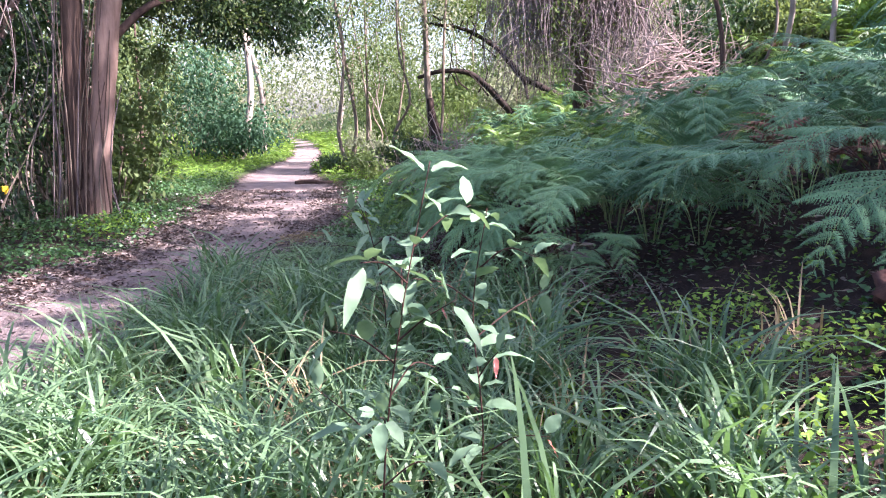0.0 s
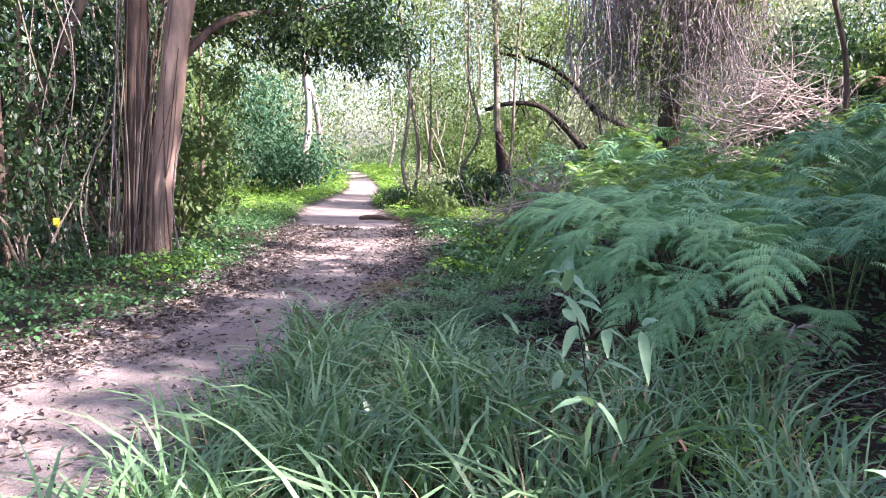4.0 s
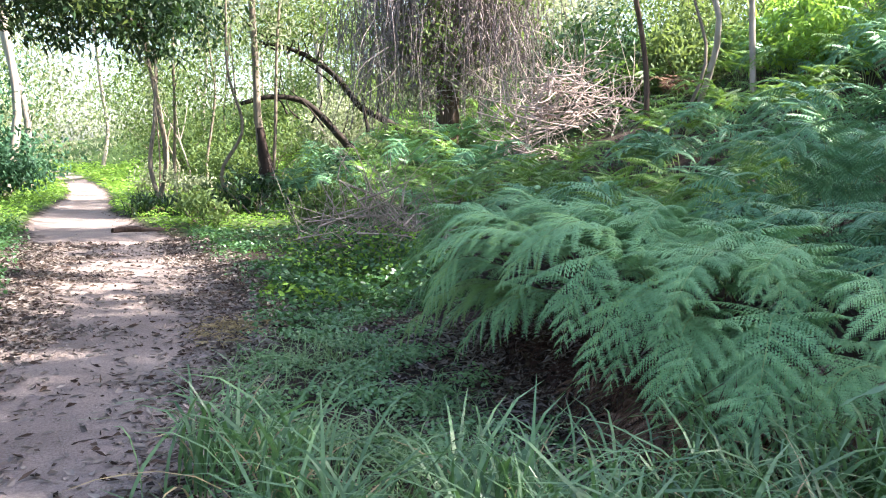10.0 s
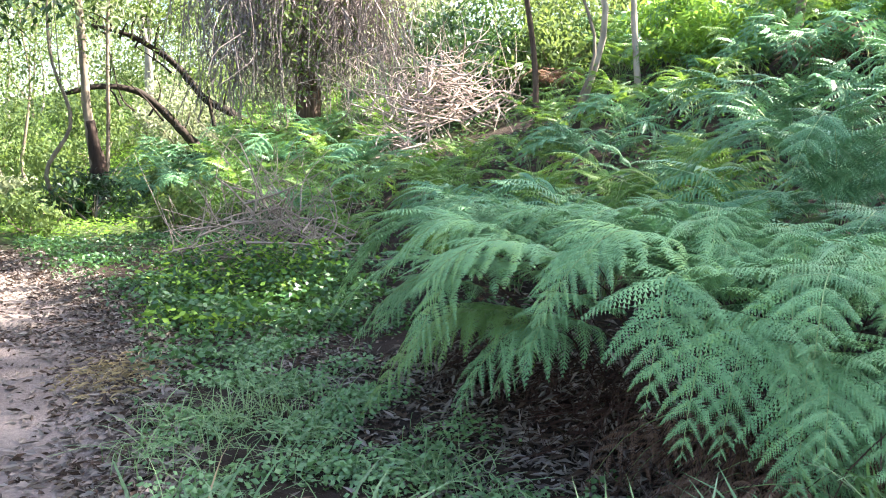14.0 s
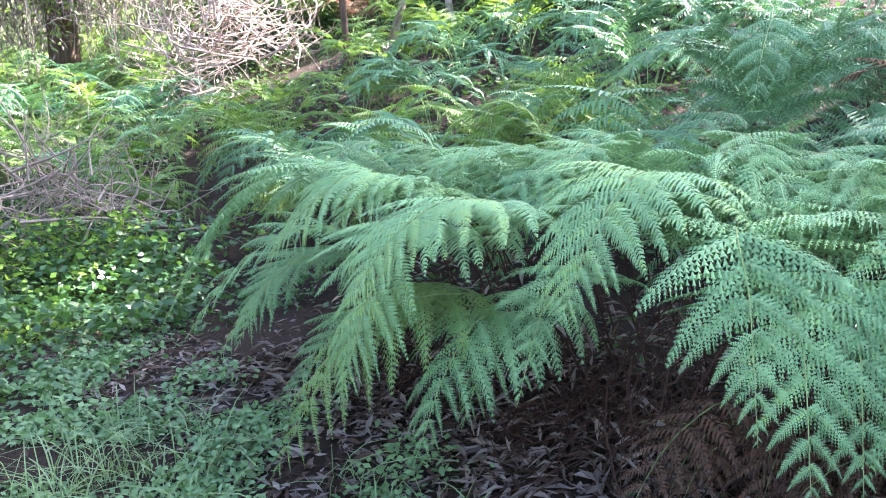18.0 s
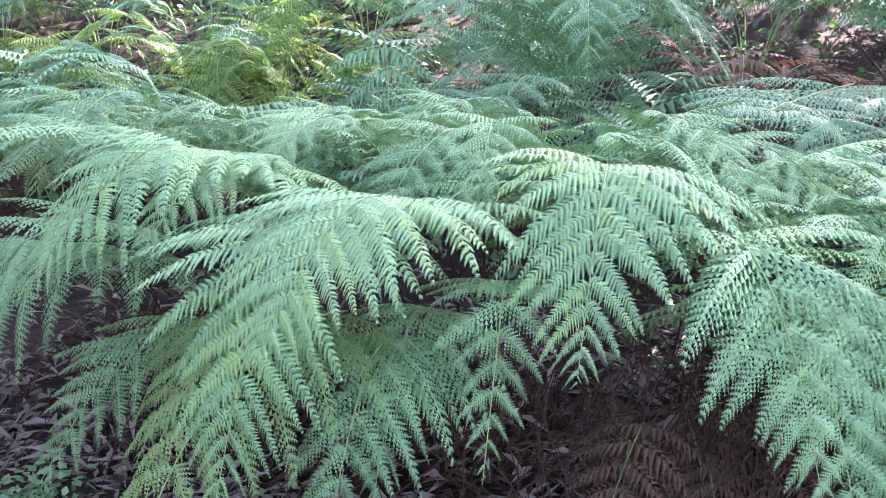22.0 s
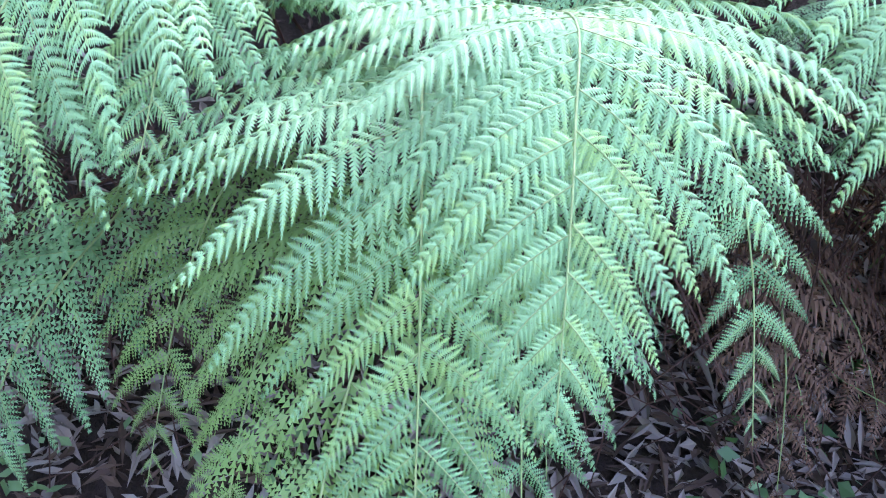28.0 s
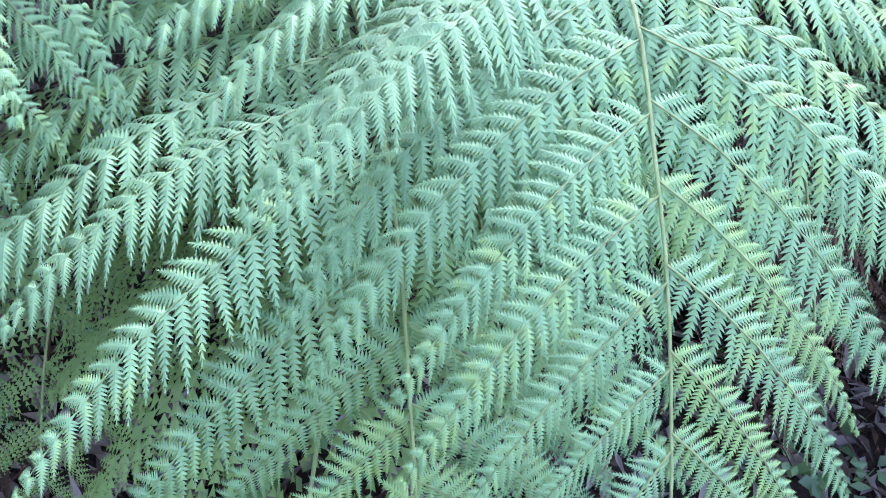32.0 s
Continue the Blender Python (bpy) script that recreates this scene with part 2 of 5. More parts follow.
def tube(line, radii, sides=6, rough=0.0):
    line = np.asarray(line, float)
    n = len(line)
    radii = np.broadcast_to(np.asarray(radii, float), (n,))
    t = unit(np.gradient(line, axis=0))
    ref = np.where(np.abs(t[:, 2:3]) > 0.9, np.array([[1.0, 0, 0]]), np.array([[0, 0, 1.0]]))
    if n > 1:
        ref = np.broadcast_to(ref[n // 2], (n, 3))
    a = unit(np.cross(t, ref))
    b = np.cross(t, a)
    ang = np.linspace(0, 2 * np.pi, sides, endpoint=False)
    r = radii[:, None] * (1 + rough * rng.standard_normal((n, sides)))
    v = line[:, None] + r[..., None] * (np.cos(ang)[None, :, None] * a[:, None] + np.sin(ang)[None, :, None] * b[:, None])
    v = v.reshape(-1, 3)
    i, j = np.meshgrid(np.arange(n - 1), np.arange(sides), indexing="ij")
    q = np.stack([i * sides + j, i * sides + (j + 1) % sides, (i + 1) * sides + (j + 1) % sides, (i + 1) * sides + j], -1).reshape(-1, 4)
    tr = np.concatenate([q[:, [0, 1, 2]], q[:, [0, 2, 3]]])
    cap = len(v)
    v = np.vstack([v, line[-1]])
    e = np.arange(sides)
    tr = np.vstack([tr, np.stack([(n - 1) * sides + e, (n - 1) * sides + (e + 1) % sides, np.full(sides, cap)], -1)])
    return v, tr


def leaves(pos, axis, length, width, fold=0.25, droop=0.15, shape=0.4):
    """Pointed leaves folded along the midrib: six vertices, four triangles each."""
    pos, axis = np.asarray(pos, float), unit(np.asarray(axis, float))
    n = len(pos)
    length = np.broadcast_to(length, (n,))[:, None]
    width = np.broadcast_to(width, (n,))[:, None]
    rnd = unit(rng.standard_normal((n, 3)) + np.array([0, 0, 1.6]))
    side = unit(np.cross(axis, rnd))
    up = np.cross(side, axis)
    base, tip = pos, pos + axis * length - np.array([0, 0, 1.0]) * droop * length
    mid = pos + axis * length * shape - up * fold * width * 0.5
    l, r = mid + side * width * 0.5 + up * fold * width, mid - side * width * 0.5 + up * fold * width
    v = np.stack([base, l, mid, r, tip], 1).reshape(-1, 3)
    k = np.arange(n)[:, None] * 5
    f = np.stack([k + [0, 2, 1], k + [0, 3, 2], k + [1, 2, 4], k + [2, 3, 4]], 1).reshape(-1, 3)
    return v, f


def kites(pos, axis, length, width, droop=0.2):
    """Small leaves seen from afar: two triangles each, bent at the midrib."""
    pos, axis = np.asarray(pos, float), unit(np.asarray(axis, float))
    n = len(pos)
    length = np.broadcast_to(length, (n,))[:, None]
    width = np.broadcast_to(width, (n,))[:, None]
    side = unit(np.cross(axis, rng.standard_normal((n, 3)) + np.array([0, 0, 1.2])))
    m = pos + axis * length * 0.45
    dn = np.array([0, 0, 1.0]) * width * 0.2
    v = np.stack([pos, m + side * width * 0.5 - dn, pos + axis * length - np.array([0, 0, 1.0]) * droop * length, m - side * width * 0.5 - dn], 1).reshape(-1, 3)
    k = np.arange(n)[:, None] * 4
    return v, np.stack([k + [0, 1, 2], k + [0, 2, 3]], 1).reshape(-1, 3)


def part(name, verts, tris, material, parent, label="", smooth=False):
    ob = new(name, mesh_np(name, verts, tris, material, smooth))
    if parent is not None:
        ob.parent = parent
    if label:
        ob["label"] = label
    return ob


def thing(name, at, label, category, group="", kind=""):
    e = new(name)
    e.location = at
    return tagged(e, label, category, group, kind)


# ---------------------------------------------------------------- the lie of the land
def trail_x(y):
    return np.interp(y, [-20, 2, 6, 8, 10, 13, 16, 19, 22, 26, 30, 40, 60, 120], [-3.4, -3.0, -2.75, -2.45, -2.3, -2.6, -3.1, -3.8, -4.25, -4.5, -5.0, -6.8, -12, -34])


def trail_w(y):
    return np.interp(y, [-20, 4, 8, 10, 13, 19, 22, 26, 40, 120], [1.0, 0.95, 0.75, 0.88, 1.0, 0.85, 0.6, 0.5, 0.45, 0.5])


def ground_z(x, y):
    x, y = np.asarray(x, float), np.asarray(y, float)
    foot = trail_x(y) + np.interp(y, [0, 8, 14, 22, 40], [3.4, 3.2, 2.8, 3.4, 4.0])
    d = np.maximum(x - foot, 0)
    z = 0.40 * d * d / (d + 1.1)
    z = np.where(z > 5, 5 + (z - 5) * 0.5, z)
    left = np.maximum(trail_x(y) - 3.2 - x, 0)
    z = z + 0.10 * left * left / (left + 3.0)
    z = z * np.clip((140 - np.hypot(x, y - 10)) / 80, 0, 1)
    e = np.abs(x - trail_x(y)) / trail_w(y)
    bank = 0.05 * np.clip((e - 0.85) / 0.5, 0, 1)
    wob = 0.03 * np.sin(1.7 * x + 0.8 * y) * np.sin(1.1 * y - 0.6 * x) + 0.012 * np.sin(4.1 * x) * np.sin(3.7 * y + 1)
    return z + bank + wob * np.clip(e, 0.15, 1)


def on_ground(x, y, lift=0.0):
    return (float(x), float(y), float(ground_z(x, y)) + lift)


def build_ground():
    xs = np.concatenate([[-400, -200, -100, -60, -40], np.arange(-28, -6, 1.0), np.arange(-6, 2.5, 0.09), np.arange(2.5, 12, 0.5), np.arange(12, 30, 1.5), [40, 60, 100, 200, 400]])
    ys = np.concatenate([[-400, -200, -100, -50, -20], np.arange(-10, 2, 0.5), np.arange(2, 20, 0.11), np.arange(20, 45, 0.3), np.arange(45, 80, 3.0), [90, 120, 200, 400]])
    gx, gy = np.meshgrid(xs, ys)
    gz = ground_z(gx, gy)
    v = np.stack([gx, gy, gz], -1).reshape(-1, 3)
    w, h = len(xs), len(ys)
    i, j = np.meshgrid(np.arange(h - 1), np.arange(w - 1), indexing="ij")
    q = np.stack([i * w + j, i * w + j + 1, (i + 1) * w + j + 1, (i + 1) * w + j], -1).reshape(-1, 4)
    m, nt, b = nodes_of("forest_floor")
    geo = nt.nodes.new("ShaderNodeNewGeometry")
    pos = geo.outputs["Position"]
    at = nt.nodes.new("ShaderNodeAttribute")
    at.attribute_name = "worn"
    lawn = nt.nodes.new("ShaderNodeAttribute")
    lawn.attribute_name = "turf"
    big = noise_node(nt, 1.3, 4.0, 0.6, pos)
    mid = noise_node(nt, 6.0, 5.0, 0.65, pos)
    fine = noise_node(nt, 55.0, 4.0, 0.7, pos)
    mask = mathn(nt, "ADD", at.outputs["Fac"], mathn(nt, "MULTIPLY", mathn(nt, "SUBTRACT", mid, 0.5), 0.9))
    mask = ramp(nt, mask, [(0.38, (0, 0, 0)), (0.62, (1, 1, 1))])
    dirt = ramp(nt, mathn(nt, "ADD", mathn(nt, "MULTIPLY", big, 0.5), mathn(nt, "MULTIPLY", fine, 0.5)), [(0.32, (0.13, 0.100, 0.088)), (0.55, (0.285, 0.225, 0.200)), (0.78, (0.42, 0.340, 0.305))])
    # soil tone is lowered likewise to deepen the shade below plants
    soil = ramp(nt, mathn(nt, "ADD", mathn(nt, "MULTIPLY", mid, 0.55), mathn(nt, "MULTIPLY", fine, 0.45)), [(0.3, (0.010, 0.007, 0.006)), (0.7, (0.055, 0.037, 0.029))])
    turf = ramp(nt, mid, [(0.3, (0.035, 0.065, 0.018)), (0.7, (0.085, 0.135, 0.035))])
    col = mixc(nt, lawn.outputs["Fac"], soil, turf)
    nt.links.new(mixc(nt, mask, col, dirt), b.inputs["Base Color"])
    b.inputs["Roughness"].default_value = 0.95
    b.inputs["Specular IOR Level"].default_value = 0.15
    bump(nt, b, mathn(nt, "ADD", mathn(nt, "MULTIPLY", mid, 0.6), mathn(nt, "MULTIPLY", fine, 0.4)), 1.0, 0.045)
    me = mesh_np("ground", v, q, m, True)
    e = np.abs(gx - trail_x(gy)) / trail_w(gy)
    worn = np.clip(1.35 - e * 0.85, 0, 1).ravel()
    a = me.attributes.new("worn", "FLOAT", "POINT")
    a.data.foreach_set("value", worn)
    tf = np.clip((gy - 15) / 4, 0, 1) * np.clip((e - 1.05) * 3, 0, 1)
    a = me.attributes.new("turf", "FLOAT", "POINT")
    a.data.foreach_set("value", tf.ravel())
    return tagged(new("ground", me), "earthy forest floor with a worn pinkish-brown walking trail", "ground", kind="structure")


build_ground()


# ---------------------------------------------------------------- ferns
def pinna_template(detail, seed):
    """One side branch of a frond, lying along u from 0 to 1, its leaflets spread to both sides in v, h the height of their lobes.
    All leaflets grow out of one midrib, so that the branch is one piece; they taper to a point, with slits between them."""
    r = np.random.default_rng(seed)
    count, lobes = {3: (23, 12), 2: (19, 5), 1: (12, 0), 0: (9, 0)}[detail]
    edge = np.linspace(0, 1, count + 1) ** 0.92
    vs = [(u, 0.0, 0.0) for u in edge]
    fs = []
    for k in range(count):
        f = (k + 0.5) / count
        c0 = 0.5 * (edge[k] + edge[k + 1])
        step = edge[k + 1] - edge[k]
        for s in (1, -1):
            lean = radians(70 - 24 * f + 3.5 * r.standard_normal())
            du, dv = math.cos(lean), math.sin(lean)
            half = step * dv * (0.60 if detail == 3 else 0.70)
            long = (((0.235 if s < 0 else 0.15) if detail == 3 else (0.26 if s < 0 else 0.20)) * min(1, 0.80 + 2.0 * f) * (1 - f) ** 0.80 + 0.010) * (1 + 0.06 * r.standard_normal())
            n = len(vs)
            if not lobes:
                tip = (c0 + du * long, s * dv * long, 0.0)
                if detail:
                    vs += [(c0 + 0.2 * du * long, s * 0.2 * dv * long, 0.010), tip]
                    fs += [(k, n, n + 1), (n, k + 1, n + 1)]
                else:
                    vs.append(tip)
                    fs.append((k, k + 1, n))
                continue
            bend = 0.07 * r.standard_normal()                    # leaflets sway a little along the branch
            twist = 0.16 * r.standard_normal()
            lift = 0.007 * r.standard_normal()

            def place(g, w, h):
                return (c0 + du * long * g + dv * w + bend * long * g * g, s * (dv * long * g - du * w), h + lift * g + twist * w + 0.010 * math.sin(math.pi * min(g, 1)))
            vs += [place(i / lobes, 0, 0) for i in range(lobes + 1)]
            for i in range(lobes):
                g = (i + 0.3) / lobes
                w = half * (1 - g ** 1.6) * (1 + 0.05 * r.standard_normal()) + 0.0007
                for q in (1, -1):
                    b = len(vs)
                    if detail == 3:
                        vs.append(place((i + 0.50) / lobes, q * w * 0.48, -0.16 * w))
                        vs.append(place((i + 1.45) / lobes, q * w * 1.08, -0.42 * w))
                        fs += [(n + i, b, b + 1), (n + i, b + 1, n + i + 1)]
                    else:
                        vs.append(place((i + 1.08) / lobes, q * w, -0.32 * w))
                        fs.append((n + i, b, n + i + 1))
            fs += [(k, k + 1, n + 1), (k, n + 1, n)]
    return np.array(vs), np.array(fs)


PINNA = {d: [pinna_template(d, 10 * d + j) for j in range(3)] for d in (0, 1, 2, 3)}


def frond_arrays(root, apex, tip, half_width, detail, start=0.42, pairs=None, sag=0.42, roof=27, roll=0.0):
    """A frond: a stalk that rises from root over apex and hangs to tip, with side branches from start onwards.
    Returns the side branches (one array of vertices for each), the triangles of one, and the stalk."""
    pairs = pairs or {3: 17, 2: 12, 1: 10, 0: 9}[detail]
    root, apex, tip = (np.asarray(p, float) for p in (root, apex, tip))
    rise = np.linalg.norm(apex - root)
    bend = root * 0.5 + apex * 0.5 + (np.array([0, 0, 0.12]) - 0.10 * (tip - root)) * rise
    fall = apex * 0.45 + tip * 0.55 + np.array([0, 0, 0.16]) * np.linalg.norm(tip - apex)
    line = curve([root, bend, apex, fall, tip], 60)
    seg = np.concatenate([[0], np.cumsum(np.linalg.norm(np.diff(line, axis=0), axis=1))])
    s_of = seg / seg[-1]

    def at(s):
        return np.stack([np.interp(s, s_of, line[:, k]) for k in range(3)], -1)
    total = seg[-1]
    g = 1 - (1 - np.linspace(0, 1, pairs)) ** 1.35
    s = start + (0.985 - start) * g
    eps = 0.012
    t = unit(at(np.minimum(s + eps, 1)) - at(s - eps))
    across = unit(np.cross((tip - root) * np.array([1, 1, 0.0]), np.array([0, 0, 1.0])))
    across = unit(across * math.cos(roll) + np.array([0, 0, 1.0]) * math.sin(roll))
    b = unit(across - (t @ across)[:, None] * t)
    nrm = np.cross(b, t)
    prof = np.minimum(1, 0.86 + 1.2 * g) * (1 - g) ** 0.92 + 0.03
    branches, ribs = [], []
    for side in (1, -1):
        jit = rng.standard_normal((pairs, 4))
        ang = np.radians(66 - 22 * g + 3.5 * jit[:, 0])
        L = half_width * prof * (1 + 0.07 * jit[:, 1])
        d = unit(np.cos(ang)[:, None] * t + side * np.sin(ang)[:, None] * b + 0.07 * jit[:, 2:3] * nrm + 0.12 * nrm)
        o = at(np.clip(s + (0.006 if side > 0 else 0), 0, 1))
        lat = unit(np.cross(d, nrm)) * side
        top = unit(np.cross(lat, d))
        top = np.where((top * nrm).sum(1, keepdims=True) < 0, -top, top)
        down = unit(-nrm * 0.55 - np.array([0, 0, 0.75]))
        sg = sag * (0.9 if detail == 3 else 0.6) * (0.75 + 0.5 * rng.random(pairs))
        curl = 1 + 0.12 * jit[:, 3]
        V, Fc = PINNA[detail][0 if side > 0 else 1]
        V = np.where((np.arange(pairs) % 3 == 1)[:, None, None], PINNA[detail][2][0], V)
        u, w, hgt = np.moveaxis(V, 2, 0)
        ra = np.radians(np.where(w > 0, roof * 0.35, roof))      # the leaflets on the far side hang, those towards the root lie flatter
        lob = np.abs(w)
        spine = (o[:, None] + d[:, None] * (L[:, None] * (u - 0.10 * u ** 3))[..., None]
                 + down[:, None] * ((L * sg)[:, None] * u ** 2.1)[..., None]
                 + t[:, None] * ((L * 0.10)[:, None] * u ** 2)[..., None])
        p = (spine + lat[:, None] * (L[:, None] * w * np.cos(ra))[..., None]
             - top[:, None] * ((L * curl)[:, None] * (lob * np.sin(ra) + 1.1 * lob ** 2 - hgt))[..., None])
        branches += [(p[k], Fc if side > 0 else Fc[:, ::-1]) for k in range(pairs)]
        if detail >= 2:
            uu = np.linspace(0, 0.93, 6)
            for k in range(pairs - 2):
                ln = o[k] + d[k] * (L[k] * (uu - 0.10 * uu ** 3))[:, None] + down[k] * (L[k] * sg[k] * uu ** 2.1)[:, None] + t[k] * (L[k] * 0.1 * uu ** 2)[:, None] + nrm[k] * 0.0006
                ribs.append(tube(ln, np.linspace(0.0010, 0.0003, 6), 3))
    rad = np.interp(s_of, [0, 0.4, 1], [0.0042, 0.0027, 0.0007]) * max(0.6, min(1.1, total))
    if detail < 2:
        return branches, tube(line[::5], rad[::5] * 1.2, 3)
    cut = int(np.searchsorted(s_of, start * 0.86))
    upper = join_np([tube(line[cut::2], rad[cut::2], 6)] + ribs)
    return branches, upper + tube(line[:cut + 2:2], rad[:cut + 2:2], 6)


def add_frond(fern, branches, stalk, material=FERN, label="", split=False):
    """split: every side branch becomes a leaflet of its own on the frond's stalk; else the blade is one mesh."""
    at = np.array(fern.location)
    if split:
        f = part("frond", stalk[0] - at, stalk[1], STALK, fern, label, True)
        part("stalk_base", stalk[2] - at, stalk[3], STALK_BROWN, f, "brown stalk base", True)
        for v, tri in branches:
            part("leaflet", v - at, tri, material, f)
        return f
    v, tri = join_np(branches)
    n, m = len(branches) // 2, len(branches[0][0])
    a, b = np.arange(n - 1) * m, (np.arange(n - 1) + n) * m
    tri = np.vstack([tri, np.stack([a, a + m, b], -1), np.stack([a + m, b + m, b], -1)])
    f = part("frond", v - at, tri, material, fern, label)
    part("stalk", stalk[0] - at, stalk[1], STALK, f, "pale green stalk", True)
    return f


# the big fern beside the trail: root, apex and tip of each frond, half width, detail, where the blade starts
fern_big = thing("fern", (0.75, 7.2, 0.1), "large bushy fern with arching blue-green fronds over dark litter", "fern")
NEAR_FRONDS = [
    ((0.75, 7.28, 0.30), (-0.08, 7.215, 1.010), (-0.60, 7.243, 0.790), 0.56, 3, 0.48),
    ((0.70, 7.42, 0.25), (-0.20, 7.39, 0.93), (-0.57, 7.36, 0.43), 0.49, 3, 0.46),
    ((0.75, 7.75, 0.30), (0.10, 7.68, 1.03), (-0.34, 7.70, 0.86), 0.50, 3, 0.40),
    ((0.70, 6.40, 0.20), (0.20, 6.35, 0.82), (-0.15, 6.14, 0.38), 0.46, 2, 0.40),
    ((0.80, 6.10, 0.20), (0.36, 6.05, 0.74), (0.05, 5.85, 0.30), 0.46, 2, 0.40),
    ((0.50, 7.55, 0.20), (-0.12, 7.57, 0.64), (-0.50, 7.62, 0.34), 0.27, 2, 0.40),
    ((0.55, 7.25, 0.20), (-0.02, 7.25, 0.62), (-0.42, 7.20, 0.24), 0.38, 2, 0.40),
    ((0.60, 7.45, 0.20), (-0.18, 7.43, 0.68), (-0.72, 7.52, 0.20), 0.43, 2, 0.42),
    ((0.70, 7.60, 0.30), (0.00, 7.80, 1.06), (-0.42, 7.97, 0.74), 0.56, 3, 0.42),
    ((0.80, 6.90, 0.30), (0.18, 6.77, 1.09), (-0.35, 6.71, 0.75), 0.54, 3, 0.42),
    ((0.80, 6.55, 0.25), (0.12, 6.47, 0.97), (-0.22, 6.24, 0.53), 0.54, 2, 0.40),
    ((0.80, 7.90, 0.30), (0.00, 8.20, 1.07), (-0.15, 8.95, 0.58), 0.50, 2, 0.42),
    ((0.85, 8.20, 0.30), (0.15, 8.55, 1.00), (-0.30, 9.10, 0.28), 0.47, 2, 0.42),
    ((0.60, 7.90, 0.20), (-0.10, 8.05, 0.85), (-0.60, 8.28, 0.44), 0.40, 2, 0.42),
    ((0.70, 8.00, 0.20), (0.00, 8.15, 0.72), (-0.42, 8.40, 0.28), 0.38, 2, 0.42),
    ((0.85, 6.30, 0.20), (0.25, 6.22, 0.84), (-0.06, 6.06, 0.40), 0.52, 2, 0.40),
    ((0.95, 6.35, 0.25), (0.46, 6.22, 0.98), (0.08, 5.92, 0.58), 0.50, 2, 0.40),
    ((1.00, 6.00, 0.25), (0.62, 5.85, 0.78), (0.30, 5.55, 0.36), 0.46, 2, 0.40),
    ((0.95, 6.95, 0.30), (0.45, 6.75, 1.12), (0.38, 6.25, 0.84), 0.52, 2, 0.40),
    ((1.00, 6.60, 0.30), (0.72, 6.30, 1.08), (0.60, 5.70, 0.70), 0.50, 2, 0.40),
    ((1.20, 6.60, 0.30), (1.00, 6.35, 0.98), (0.90, 5.85, 0.52), 0.47, 2, 0.40),
    ((0.60, 7.00, 0.25), (0.02, 6.95, 0.82), (-0.30, 6.89, 0.48), 0.29, 2, 0.46),
    ((0.95, 7.10, 0.30), (0.45, 7.12, 1.12), (0.00, 7.03, 1.00), 0.49, 2, 0.36),
    ((0.95, 7.40, 0.30), (0.42, 7.55, 1.10), (-0.05, 7.60, 0.97), 0.50, 2, 0.36),
    ((0.95, 6.90, 0.30), (0.62, 6.72, 1.15), (0.28, 6.45, 1.04), 0.47, 2, 0.36),
    ((0.90, 7.90, 0.30), (0.55, 8.05, 1.08), (0.22, 8.25, 0.98), 0.45, 2, 0.36),
    ((1.00, 6.20, 0.25), (0.50, 6.08, 0.66), (0.28, 5.82, 0.05), 0.47, 2, 0.42),
    ((0.90, 8.30, 0.30), (0.60, 8.70, 1.00), (0.30, 9.25, 0.60), 0.47, 2, 0.40),
    ((1.10, 6.10, 0.30), (0.95, 5.70, 0.95), (0.70, 5.25, 0.60), 0.47, 2, 0.40),
    ((0.70, 7.20, 0.20), (0.15, 7.22, 0.66), (-0.25, 7.16, 0.32), 0.36, 2, 0.42),
    ((0.75, 7.70, 0.20), (0.10, 7.72, 0.62), (-0.30, 7.78, 0.30), 0.36, 2, 0.42),
    ((1.30, 7.30, 0.30), (1.00, 7.40, 1.12), (0.55, 7.50, 0.98), 0.47, 2, 0.36),
    ((0.94, 6.27, 0.20), (0.59, 5.82, 0.55), (0.13, 5.50, 0.23), 0.38, 2, 0.40),
    ((1.22, 6.22, 0.20), (0.87, 5.77, 0.43), (0.56, 5.46, 0.13), 0.36, 2, 0.40),
    ((1.45, 6.43, 0.20), (1.10, 5.98, 0.42), (1.17, 5.75, 0.16), 0.36, 2, 0.40),
    ((0.86, 6.54, 0.20), (0.51, 6.09, 0.71), (0.07, 5.77, 0.44), 0.42, 2, 0.40),
    ((1.72, 6.56, 0.20), (1.37, 6.11, 0.54), (1.43, 5.87, 0.24), 0.36, 2, 0.40),
]
for root, apex, tip, half, detail, begin in NEAR_FRONDS:
    fresh = (apex[2] < 0.70 and root[1] > 7.4)
    add_frond(fern_big, *frond_arrays(root, apex, tip, half, detail, begin, sag=0.95 if apex[2] < 0.75 and root[1] > 7 else 0.42), FERN_FRESH if fresh else FERN, "young yellow-green frond" if fresh else "", split=True)

